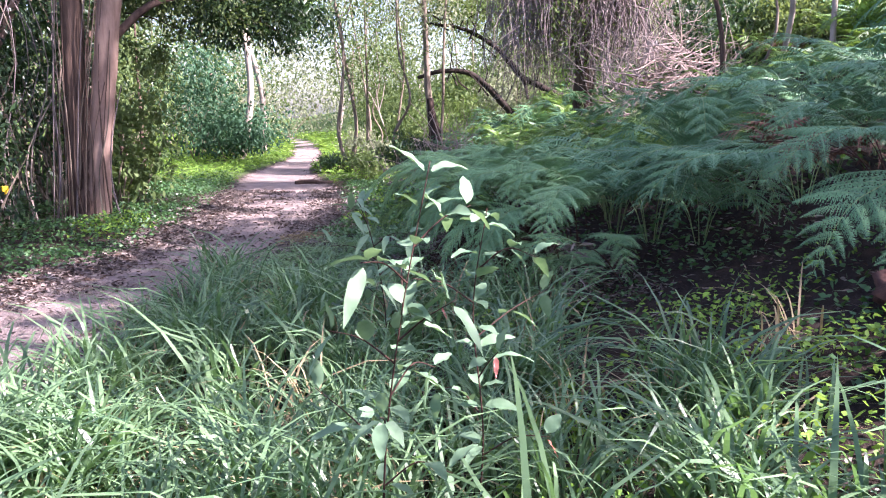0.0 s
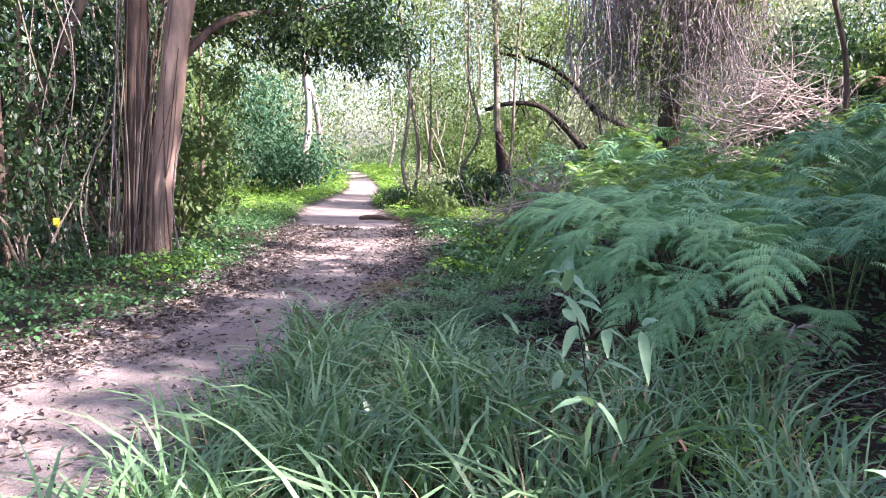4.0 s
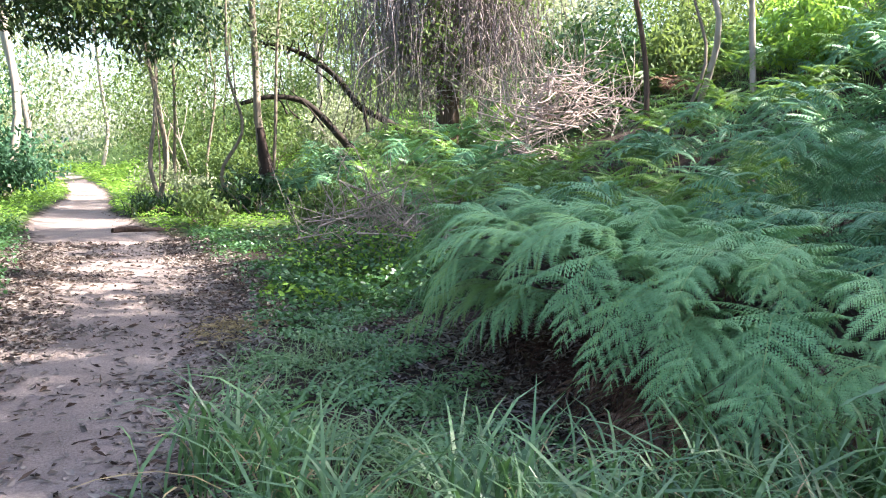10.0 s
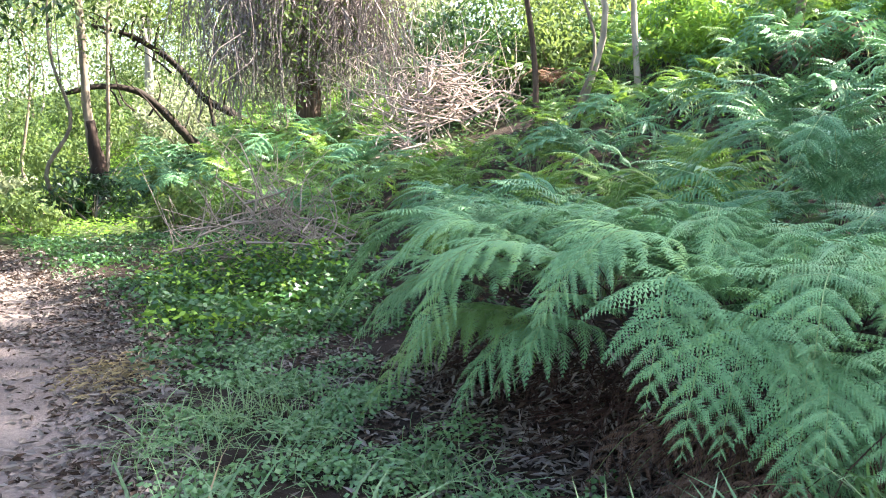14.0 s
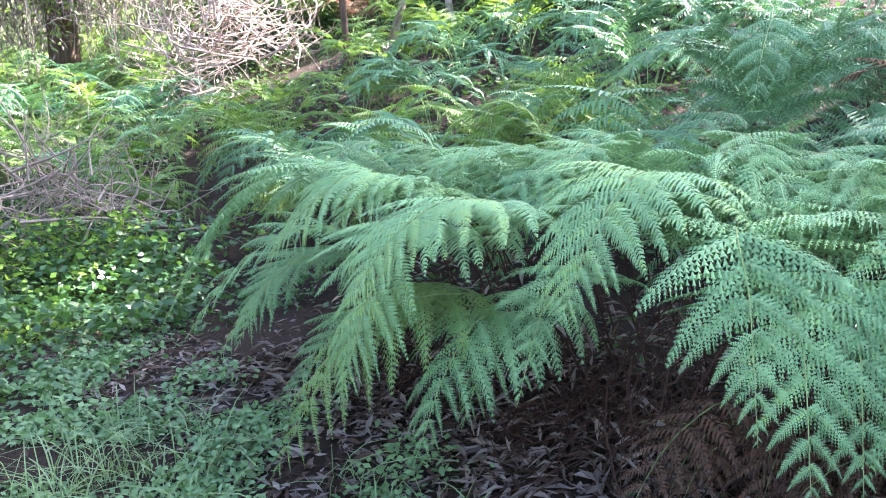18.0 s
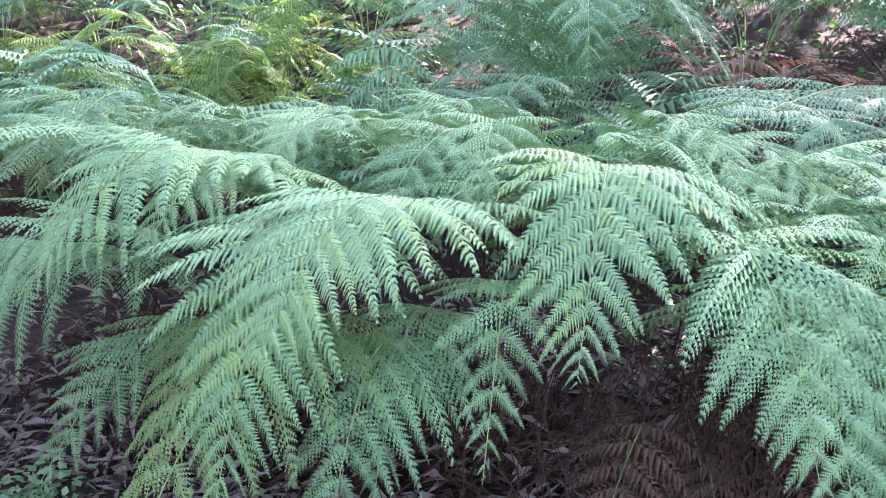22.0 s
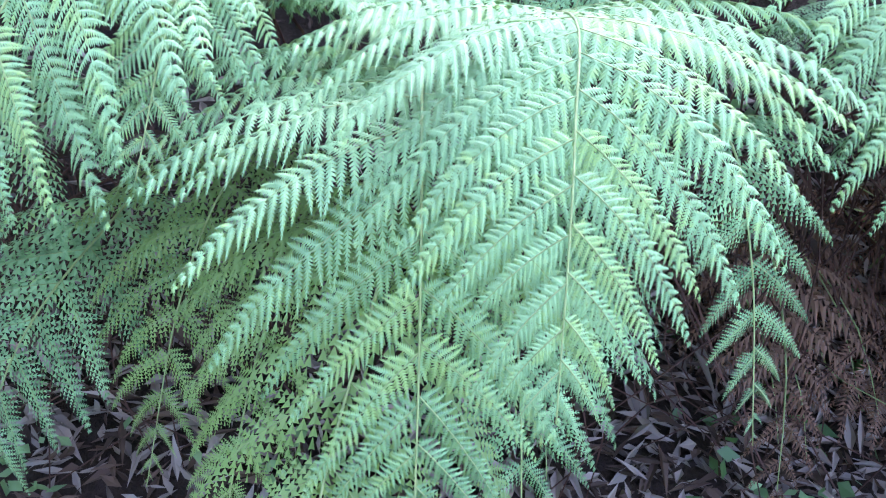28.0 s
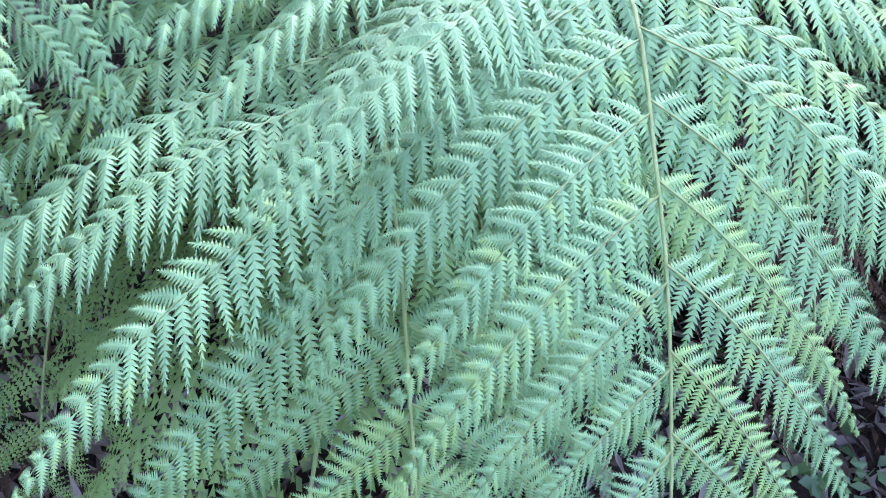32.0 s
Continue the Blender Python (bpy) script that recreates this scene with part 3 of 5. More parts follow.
for k in range(15):                                  # crowded fronds of its crest
    y0 = 5.9 + 2.9 * (k + 0.5) / 15 + rng.uniform(-0.12, 0.12)
    x0 = rng.uniform(0.45, 0.95)
    z0 = rng.uniform(0.98, 1.12)
    a = math.radians(180 + rng.uniform(-30, 30) + 22 * (7.3 - y0))
    add_frond(fern_big, *frond_arrays((x0 + 0.35, y0 * 0.6 + 2.9, 0.32), (x0, y0, z0), (x0 + 0.55 * math.cos(a), y0 + 0.55 * math.sin(a), z0 - rng.uniform(0.12, 0.28)), rng.uniform(0.40, 0.50), 2, 0.36), FERN, split=True)
for y0, x0, z0 in ((8.45, 0.18, 0.66), (8.75, 0.30, 0.58), (7.95, 0.12, 0.50), (6.05, 0.62, 0.56), (5.6, 0.85, 0.60)):      # low skirt
    add_frond(fern_big, *frond_arrays((x0 + 0.5, y0, 0.25), (x0, y0, z0), (x0 - 0.42, y0 + rng.uniform(-0.1, 0.25) * (1 if y0 > 7 else -1), z0 - 0.36), 0.36, 2, 0.42), FERN, split=True)

# the fern above it on the bank
fern_upper = thing("fern", (2.3, 7.4, 0.45), "tall spreading fern on the bank with wide drooping fronds", "fern")
for apex, tip, half in (((1.90, 7.48, 1.58), (1.30, 7.80, 1.18), 0.52), ((1.95, 7.20, 1.62), (1.42, 7.05, 1.22), 0.54), ((2.25, 7.00, 1.56), (2.15, 6.45, 1.08), 0.52), ((2.20, 7.72, 1.52), (1.80, 8.35, 1.10), 0.50),
                        ((2.60, 7.15, 1.60), (3.00, 6.70, 1.20), 0.50), ((2.70, 7.60, 1.60), (3.10, 8.00, 1.30), 0.50), ((1.75, 7.35, 1.20), (1.20, 7.45, 0.75), 0.42)):
    add_frond(fern_upper, *frond_arrays((2.3, 7.4, 0.48), apex, tip, half, 2, 0.36), FERN_SHADED, split=True)


BANK_FRONDS = [
    ((2.60, 4.65, 1.05), (2.02, 4.26, 0.56), 0.52),
    ((2.78, 5.00, 1.32), (1.88, 4.64, 1.03), 0.56),
    ((2.56, 5.96, 1.62), (1.29, 5.58, 1.26), 0.56),
    ((2.51, 5.22, 1.47), (2.01, 4.94, 1.29), 0.42),
    ((2.06, 5.27, 1.19), (1.19, 4.95, 0.81), 0.50),
    ((1.96, 5.88, 1.21), (1.08, 5.61, 0.81), 0.50),
    ((1.42, 6.38, 1.16), (0.49, 6.13, 0.90), 0.50),
    ((0.87, 5.92, 0.87), (0.34, 5.51, 0.21), 0.42),
    ((3.25, 5.77, 1.69), (2.39, 5.54, 1.55), 0.50),
    ((2.59, 4.20, 0.82), (2.25, 3.94, 0.47), 0.45),
    ((3.35, 6.82, 1.93), (2.15, 6.58, 1.72), 0.50),
]


def fern_plant(fronds, size, detail, material, label):
    """A fern at the origin: fronds all round, arching out and down."""
    e = thing("fern", (0, 0, 0), label, "fern", "ferns on the slope")
    turn = rng.random() * 6.28
    for k in range(fronds):
        a = turn + 6.283 * k / fronds + 0.35 * rng.standard_normal()
        out = np.array([math.cos(a), math.sin(a), 0])
        r = size * (0.8 + 0.35 * rng.random())
        apex = out * r * 0.52 + np.array([0, 0, r * (0.60 + 0.25 * rng.random())])
        tip = out * r * 1.15 + np.array([0, 0, r * (0.10 + 0.34 * rng.random())])
        branches, stalk = frond_arrays(out * 0.05, apex, tip, r * (0.52 + 0.08 * rng.random()), detail, 0.30)
        add_frond(e, branches, stalk, material)
    return e


def set_fern(src, x, y, turn, scale, lift=0.0):
    z = float(ground_z(x, y))
    return copy_thing(src, Matrix.LocRotScale((x, y, z + lift), Euler((0, 0, turn)), (scale, scale, scale)))


kinds = [fern_plant(7, 1.0, 1, FERN_SHADED, "blue-green fern on the shaded slope") for _ in range(3)]
mixed = [fern_plant(7, 1.0, 1, FERN_LIT, "deep green and yellowish fern on the slope") for _ in range(2)]
far_kinds = [fern_plant(7, 1.0, 0, FERN_SHADED, "green fern on the slope") for _ in range(2)]
lit = [fern_plant(7, 1.0, 0, FERN_LIT, "yellow-green sunlit fern on the slope") for _ in range(2)]
brown = fern_plant(5, 0.8, 0, FERN_DEAD, "withered brown fern among green ones")
placed = []
for k in range(4000):
    x, y = rng.uniform(0.8, 9.5), rng.uniform(3.2, 25.0)
    foot = float(trail_x(y)) + (3.7 if y < 10 else 3.2)
    if x < foot or (x < 1.55 and 5.3 < y < 9.2) or len(placed) > 150 or (x > 6.5 and y < 9):
        continue
    gap = 0.55 if y < 11 else 0.72
    if any((x - a) ** 2 + (y - b) ** 2 < gap * gap for a, b in placed) or (3.2 < x < 5.6 and 14.6 < y < 17) or (x < 0.95 and 9.6 < y < 13.2) or (x < 3.7 and y < 6.3):
        continue
    placed.append((x, y))
    near = y < 12.5 and x < 5
    src = ((mixed[k % 2] if y > 8.8 and rng.random() < 0.5 else kinds[k % 3]) if near else lit[k % 2] if rng.random() < (0.75 if y > 11.5 else 0.3) else far_kinds[k % 2])
    if rng.random() < 0.03:
        src = brown
    set_fern(src, x, y, rng.random() * 6.28, rng.uniform(0.7, 1.05) if y < 12 else rng.uniform(0.6, 0.95))
bank_fern = thing("fern", on_ground(3.1, 5.5), "broad blue-green fern overhanging a dark hollow of the bank", "fern")
for apex, tip, half in BANK_FRONDS:
    add_frond(bank_fern, *frond_arrays((3.1, 5.5, float(ground_z(3.1, 5.5)) + 0.05), apex, tip, half * 1.15, 2, 0.40), FERN_SHADED, split=True)
for x, y, s, a in ((1.9, 9.0, 1.0, 3.0), (1.3, 13.9, 0.8, 0.2), (0.9, 18.5, 0.8, 1.2), (0.2, 20.5, 0.8, 2.2)):
    set_fern(kinds[1], x, y, a, s)
for e in kinds + mixed + far_kinds + lit + [brown]:
    e.location = on_ground(rng.uniform(6, 9), rng.uniform(10, 18))


# ---------------------------------------------------------------- trees
rng = np.random.default_rng(11)
def stem(points, r0, r1, sides=8, n=14, rough=0.03):
    line = curve(points, n)
    return tube(line, np.linspace(r0, r1, n), sides, rough)


def blob_points(n, centre, radii, shell=0.45, per=60, tight=0.26):
    """Points in an uneven crown: clustered in clumps, with gaps."""
    d = unit(rng.standard_normal((max(6, n // per), 3)))
    c = d * (shell + (1 - shell) * rng.random((len(d), 1))) * np.asarray(radii)
    k = rng.integers(0, len(c), n)
    spread = np.asarray(radii) * tight
    return np.asarray(centre) + c[k] + rng.standard_normal((n, 3)) * spread * (0.5 + rng.random((n, 1)) * 0.6)


def crown_arrays(n, centre, radii, length, width, droop=0.2, per=60, tight=0.26):
    p = blob_points(n, centre, radii, 0.45, per, tight)
    ax = rng.standard_normal((n, 3)) + np.array([0, 0, -droop])
    return kites(p, ax, length * (0.7 + 0.6 * rng.random(n)), width * (0.7 + 0.6 * rng.random(n)))


def tree(at, height, radius, bark, leaf, crown_z, crown_r, n_leaves, leaf_len, leaf_w, label, lean=(0, 0), limbs=5, group="", category="tree", per=60, tight=0.26):
    e = thing("tree", at, label, category, group)
    lx, ly = lean
    w = rng.standard_normal((4, 2)) * 0.018 * height
    pts = [(0, 0, -0.1)] + [(lx * f + w[i][0], ly * f + w[i][1], height * f) for i, f in enumerate((0.14, 0.3, 0.5, 0.75))] + [(lx, ly, height)]
    part("trunk", *stem(pts, radius, radius * 0.35, 8, 22, 0.06), bark, e, "", True)
    pieces = []
    for k in range(limbs):
        f = crown_z / height * 0.75 + (1 - crown_z / height * 0.75) * (k + 0.5) / limbs
        b = curve(pts, 50)[int(f * 49)]
        a = k * 2.4 + rng.random()
        tip = np.array([lx * f, ly * f, crown_z]) + np.array([math.cos(a) * crown_r[0], math.sin(a) * crown_r[1], rng.uniform(-0.3, 0.7) * crown_r[2]]) * 0.8
        mid = (b + tip) / 2 + np.array([0, 0, 0.12 * height * (rng.random() - 0.2)])
        part("limb", *stem([b, mid, tip], radius * 0.4 * (1 - 0.5 * f), radius * 0.08, 6, 8), bark, e, "", True)
    part("crown", *crown_arrays(n_leaves, (lx * 0.8, ly * 0.8, crown_z), crown_r, leaf_len, leaf_w, 0.25, per, tight), leaf, e, "loose leafy crown with gaps")
    return e


def shrub(at, radii, n, leaf, length, width, label, stems=6, bark=BARK_MID, group="undergrowth", name="shrub"):
    e = thing(name, at, label, "shrub", group)
    for k in range(stems):
        a = k * 6.28 / stems + rng.random()
        tip = np.array([math.cos(a) * radii[0], math.sin(a) * radii[1], radii[2] * rng.uniform(0.9, 1.7)]) * 0.75
        part("stem", *stem([(0.05 * math.cos(a), 0.05 * math.sin(a), -0.05), tip * 0.5 + rng.standard_normal(3) * 0.1, tip], 0.022, 0.006, 5, 8), bark, e)
    part("foliage", *crown_arrays(n, (0, 0, radii[2]), radii, length, width, 0.4), leaf, e)
    return e


# twin-trunked tree at the left edge of the trail
big = thing("tree", (-4.53, 10.6, 0.0), "twin-trunked tree with stringy dark bark and a smooth pink trunk", "tree")
part("trunk", *stem([(-0.14, 0, -0.15), (-0.13, 0.02, 0.5), (-0.12, 0.02, 1.4), (-0.06, 0, 3.1), (-0.15, 0.1, 6), (-0.9, 0.3, 10)], 0.165, 0.10, 22, 44, 0.07), BARK_DARK, big, "dark stringy-barked trunk", True)
part("trunk", *stem([(0.10, -0.02, -0.15), (0.13, -0.02, 0.5), (0.22, 0, 1.4), (0.47, 0, 3.1), (0.80, 0, 4.6), (1.3, 0.2, 8), (1.7, 0.3, 11)], 0.155, 0.13, 22, 44, 0.05), BARK_PINK, big, "smooth pinkish trunk", True)
part("buttress", *stem([(0.0, -0.04, -0.15), (0.0, -0.03, 0.35), (0.03, 0.0, 0.9), (0.06, 0.0, 1.7)], 0.24, 0.05, 18, 20, 0.09), BARK_DARK, big, "", True)
for k in range(26):                                  # strips of loose bark and vines that cling to the trunks
    a = rng.uniform(3.2, 6.3)
    lean, ht = (0.10, rng.uniform(1.6, 3.6)) if k % 2 else (-0.13, rng.uniform(2.0, 4.4))
    x0, y0 = 0.20 * math.cos(a), 0.20 * math.sin(a)
    w = rng.standard_normal(3) * 0.035
    part("vine" if k % 3 else "bark_strip", *stem([(lean + x0 * 1.75 + w[0], y0 * 1.5, -0.04), (lean + x0 * 1.15 + w[1], y0 * 1.1, ht * 0.3), (lean * (1.0 if lean < 0 else 2.0) + x0 * 0.95 + w[2], y0, ht * 0.62), (lean * (0.6 if lean < 0 else 3.6) + x0 * 0.8, y0 * 0.9, ht)], rng.uniform(0.006, 0.014), 0.005, 5, 14, 0.12), (BARK_MID, BARK_DARK, BARK_DARK, BARK_DARK, VINE)[k % 5], big)
part("limb", *stem([(0.3, 0, 2.3), (0.9, 0.3, 2.9), (1.6, 0.8, 3.0), (2.3, 1.2, 2.6)], 0.06, 0.015, 7, 14), BARK_DARK, big, "", True)
part("limb", *stem([(-0.1, 0, 3.2), (0.9, 0.2, 4.0), (2.0, 0.6, 4.1), (2.9, 1.0, 3.4)], 0.08, 0.02, 7, 14), BARK_DARK, big, "", True)
for k in range(26):                                  # thin twigs under the overhanging foliage
    c = np.array([rng.uniform(0.5, 2.3), rng.uniform(0.1, 1.4), rng.uniform(2.7, 3.5)])
    d = np.array([rng.uniform(0.1, 0.8), rng.uniform(-0.3, 0.4), rng.uniform(-0.35, 0.12)])
    part("twig", *stem([c, c + d * 0.5 + [0, 0, 0.06], c + d], 0.010, 0.003, 4, 6), BARK_SILHOUETTE, big)
part("limb", *stem([(-0.1, 0, 4.2), (-1.0, -0.3, 5.4), (-1.8, -0.5, 6.1)], 0.08, 0.03, 7, 10), BARK_DARK, big, "", True)
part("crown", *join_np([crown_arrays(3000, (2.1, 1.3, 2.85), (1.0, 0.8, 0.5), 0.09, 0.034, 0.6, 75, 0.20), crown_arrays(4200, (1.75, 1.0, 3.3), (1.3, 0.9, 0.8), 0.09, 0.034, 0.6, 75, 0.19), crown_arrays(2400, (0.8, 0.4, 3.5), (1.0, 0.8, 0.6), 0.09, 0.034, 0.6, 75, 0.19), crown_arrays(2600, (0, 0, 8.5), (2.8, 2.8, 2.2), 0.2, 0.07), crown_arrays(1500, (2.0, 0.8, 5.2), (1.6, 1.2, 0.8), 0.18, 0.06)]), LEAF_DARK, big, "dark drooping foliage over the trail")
# lit patches of the overhanging crown, given by two lighter leaf colours
part("foliage", *join_np([crown_arrays(1500, (1.5, 0.9, 3.0), (1.3, 0.9, 0.6), 0.08, 0.034, 0.4, 50, 0.16), crown_arrays(1200, (0.6, 0.8, 2.6), (0.7, 0.7, 0.7), 0.08, 0.034, 0.4, 50, 0.16)]), LEAF_MID, big, "olive-green leaves among the dark ones")
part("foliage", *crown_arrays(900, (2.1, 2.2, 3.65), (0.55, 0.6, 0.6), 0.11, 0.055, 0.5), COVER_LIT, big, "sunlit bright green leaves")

lean_tree = thing("tree", on_ground(-6.9, 11.1), "leaning pinkish-barked tree in the undergrowth", "tree")
part("trunk", *stem([(0, 0, -0.1), (0.30, 0, 0.8), (0.72, 0, 1.7), (1.55, 0, 3.3), (2.1, 0.1, 5.2)], 0.085, 0.045, 10, 24, 0.06), BARK_PINK, lean_tree, "", True)
part("limb", *stem([(0.72, 0, 1.7), (0.55, 0.1, 2.6), (0.7, 0.2, 4.0)], 0.045, 0.02, 8, 12, 0.05), BARK_PINK, lean_tree, "", True)
part("crown", *crown_arrays(900, (1.6, 0.2, 5.0), (1.2, 1.0, 0.8), 0.14, 0.05), LEAF_DARK, lean_tree)
# tangled vine stems hanging through the undergrowth
tangle = thing("vine_tangle", on_ground(-6.0, 11.0), "tangle of thin grey-brown vines in the undergrowth", "vines")
for k in range(46):
    x0, y0 = rng.uniform(-1.6, 0.9), rng.uniform(-1.0, 1.8)
    d = rng.standard_normal(4) * 0.45
    part("vine", *stem([(x0, y0, -0.1), (x0 + d[0] * 0.5, y0, 0.9), (x0 + d[1], y0 + 0.3 * d[3], 2.2), (x0 + d[2] * 1.4, y0 + 0.3 * d[3], 4.0)], rng.uniform(0.007, 0.018), 0.006, 4, 12), (VINE, TWIG_GREY, BARK_MID)[k % 3], tangle)

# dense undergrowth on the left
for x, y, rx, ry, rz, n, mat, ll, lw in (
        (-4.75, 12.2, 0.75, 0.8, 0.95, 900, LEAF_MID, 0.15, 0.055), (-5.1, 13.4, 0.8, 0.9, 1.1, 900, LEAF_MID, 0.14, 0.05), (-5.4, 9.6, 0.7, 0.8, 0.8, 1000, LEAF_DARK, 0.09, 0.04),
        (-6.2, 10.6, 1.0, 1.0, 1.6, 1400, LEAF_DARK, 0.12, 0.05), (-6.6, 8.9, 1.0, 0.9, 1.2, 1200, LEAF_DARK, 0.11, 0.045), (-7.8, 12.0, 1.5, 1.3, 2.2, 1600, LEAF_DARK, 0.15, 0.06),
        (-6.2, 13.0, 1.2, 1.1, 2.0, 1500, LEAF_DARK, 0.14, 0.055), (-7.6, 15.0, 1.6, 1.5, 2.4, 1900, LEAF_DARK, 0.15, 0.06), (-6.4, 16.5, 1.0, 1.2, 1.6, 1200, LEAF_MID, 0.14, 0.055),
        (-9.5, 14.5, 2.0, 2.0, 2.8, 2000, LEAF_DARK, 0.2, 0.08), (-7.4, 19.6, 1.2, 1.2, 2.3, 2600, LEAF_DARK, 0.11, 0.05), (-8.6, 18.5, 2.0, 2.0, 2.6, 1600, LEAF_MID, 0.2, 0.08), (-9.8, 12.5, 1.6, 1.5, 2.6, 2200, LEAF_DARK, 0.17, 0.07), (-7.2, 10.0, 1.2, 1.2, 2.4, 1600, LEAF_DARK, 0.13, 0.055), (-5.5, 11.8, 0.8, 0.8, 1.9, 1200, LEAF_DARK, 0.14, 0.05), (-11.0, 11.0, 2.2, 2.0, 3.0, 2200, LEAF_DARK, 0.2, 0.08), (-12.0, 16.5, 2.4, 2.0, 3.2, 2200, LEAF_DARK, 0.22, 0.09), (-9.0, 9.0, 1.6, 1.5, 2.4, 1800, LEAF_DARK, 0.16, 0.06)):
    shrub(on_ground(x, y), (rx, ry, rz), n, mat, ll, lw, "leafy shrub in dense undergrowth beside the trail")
for x, y, rx, rz, mat in ((-7.0, 28.0, 1.6, 1.15, LEAF_BLUE), (-8.4, 29.5, 2.0, 2.4, LEAF_BLUE), (-8.6, 34.0, 2.4, 2.8, LEAF_MID), (-6.6, 25.3, 1.1, 0.75, LEAF_BLUE), (-7.7, 25.6, 1.4, 1.7, LEAF_BLUE), (-9.6, 25.0, 1.8, 1.8, LEAF_MID), (-8.8, 21.5, 1.6, 2.2, LEAF_MID), (-11.0, 24.0, 2.2, 2.6, LEAF_MID), (-12.5, 28.5, 2.4, 2.8, LEAF_BLUE), (-10.5, 32.0, 2.2, 2.4, LEAF_BLUE)):
    shrub(on_ground(x, y), (rx, rx, rz), 1900, mat, 0.16, 0.075, "rounded blue-green shrub beside the far trail")

# dark thin stems crowding the left side
for k in range(36):
    x, y = rng.uniform(-9.0, -5.0), rng.uniform(8.2, 15.0)
    if x > -5.6 and y < 11.5:
        x -= 0.9
    e = thing("young_tree", on_ground(x, y), "thin dark-stemmed young tree in the undergrowth", "tree", "stems in the undergrowth")
    lean = rng.standard_normal(2) * 0.5
    h = rng.uniform(3.5, 6.0)
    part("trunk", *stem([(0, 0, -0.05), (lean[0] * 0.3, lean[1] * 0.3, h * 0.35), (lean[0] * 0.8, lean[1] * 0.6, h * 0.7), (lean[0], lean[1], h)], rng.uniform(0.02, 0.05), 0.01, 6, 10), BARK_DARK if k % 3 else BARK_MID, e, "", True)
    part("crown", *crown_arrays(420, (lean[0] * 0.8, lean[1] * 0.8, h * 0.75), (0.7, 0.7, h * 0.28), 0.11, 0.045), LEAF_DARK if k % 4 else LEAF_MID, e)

# low growth right of the far trail
for x, y, rr, rz, mat in ((-1.6, 18.2, 0.6, 0.35, LEAF_MID), (-0.6, 19.6, 0.8, 0.5, LEAF_DARK), (0.6, 21.3, 0.6, 0.3, LEAF_MID), (-1.2, 21.2, 0.7, 0.45, LEAF_MID), (1.6, 22.6, 0.6, 0.3, LEAF_DARK), (-2.2, 23.4, 0.7, 0.4, LEAF_GUM), (-1.0, 24.8, 0.9, 0.7, LEAF_MID), (-2.6, 26.5, 0.8, 0.5, LEAF_GUM), (0.4, 16.6, 0.7, 0.4, LEAF_MID), (2.4, 26.0, 1.2, 0.9, LEAF_GUM), (0.4, 27.0, 1.1, 0.9, LEAF_MID)):
    shrub(on_ground(x, y), (rr, rr, rz), 700, mat, 0.13, 0.05, "low leafy bush beside the far trail", group="low bushes")

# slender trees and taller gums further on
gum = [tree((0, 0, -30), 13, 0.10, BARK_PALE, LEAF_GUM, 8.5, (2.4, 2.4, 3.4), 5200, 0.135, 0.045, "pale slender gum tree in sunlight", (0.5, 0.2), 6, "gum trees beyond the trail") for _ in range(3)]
thin = [tree((0, 0, -30), 7, 0.055, BARK_MID, LEAF_MID, 4.4, (1.3, 1.3, 2.1), 1700, 0.095, 0.045, "slender young tree with sparse olive leaves", (0.3, -0.2), 5, "young trees along the trail") for _ in range(3)]


def set_tree(src, x, y, turn, scale):
    return copy_thing(src, Matrix.LocRotScale(on_ground(x, y, -0.02), Euler((0, 0, turn)), (scale, scale, scale)))


n_set = 0
for k in range(400):
    x, y = rng.uniform(-26, 26), rng.uniform(27, 62)
    if abs(x - float(trail_x(y))) < 1.5 or n_set >= 46:
        continue
    n_set += 1
    set_tree((gum if k % 3 else thin)[k % 3], x, y, rng.random() * 6.28, rng.uniform(0.8, 1.3))
for k in range(7):
    y = rng.uniform(21, 31)
    x = float(trail_x(y)) + rng.uniform(1.4, 5.5)
    if -2.4 < x < 3.0 and y < 25:
        x = float(trail_x(y)) + 1.5 + 2.2 * rng.random()
    set_tree(thin[k % 3], x, y, rng.random() * 6.28, rng.uniform(0.7, 1.1))
for k, (x, y) in enumerate(((-9, -3), (-6, -6), (-2, -7), (2, -6), (6, -7), (-12, 2), (-13, 6), (-11, -1), (-15, 10), (-4, -10), (4, -11), (-8, 3))):      # unseen trees added behind the start, closing off sky light there
    set_tree((gum if k % 2 else thin)[k % 3], x, y, k * 1.3, 1.0)
for k, e in enumerate(gum + thin):
    e.location = on_ground(8 + 2.3 * k, 33 + 2 * k)
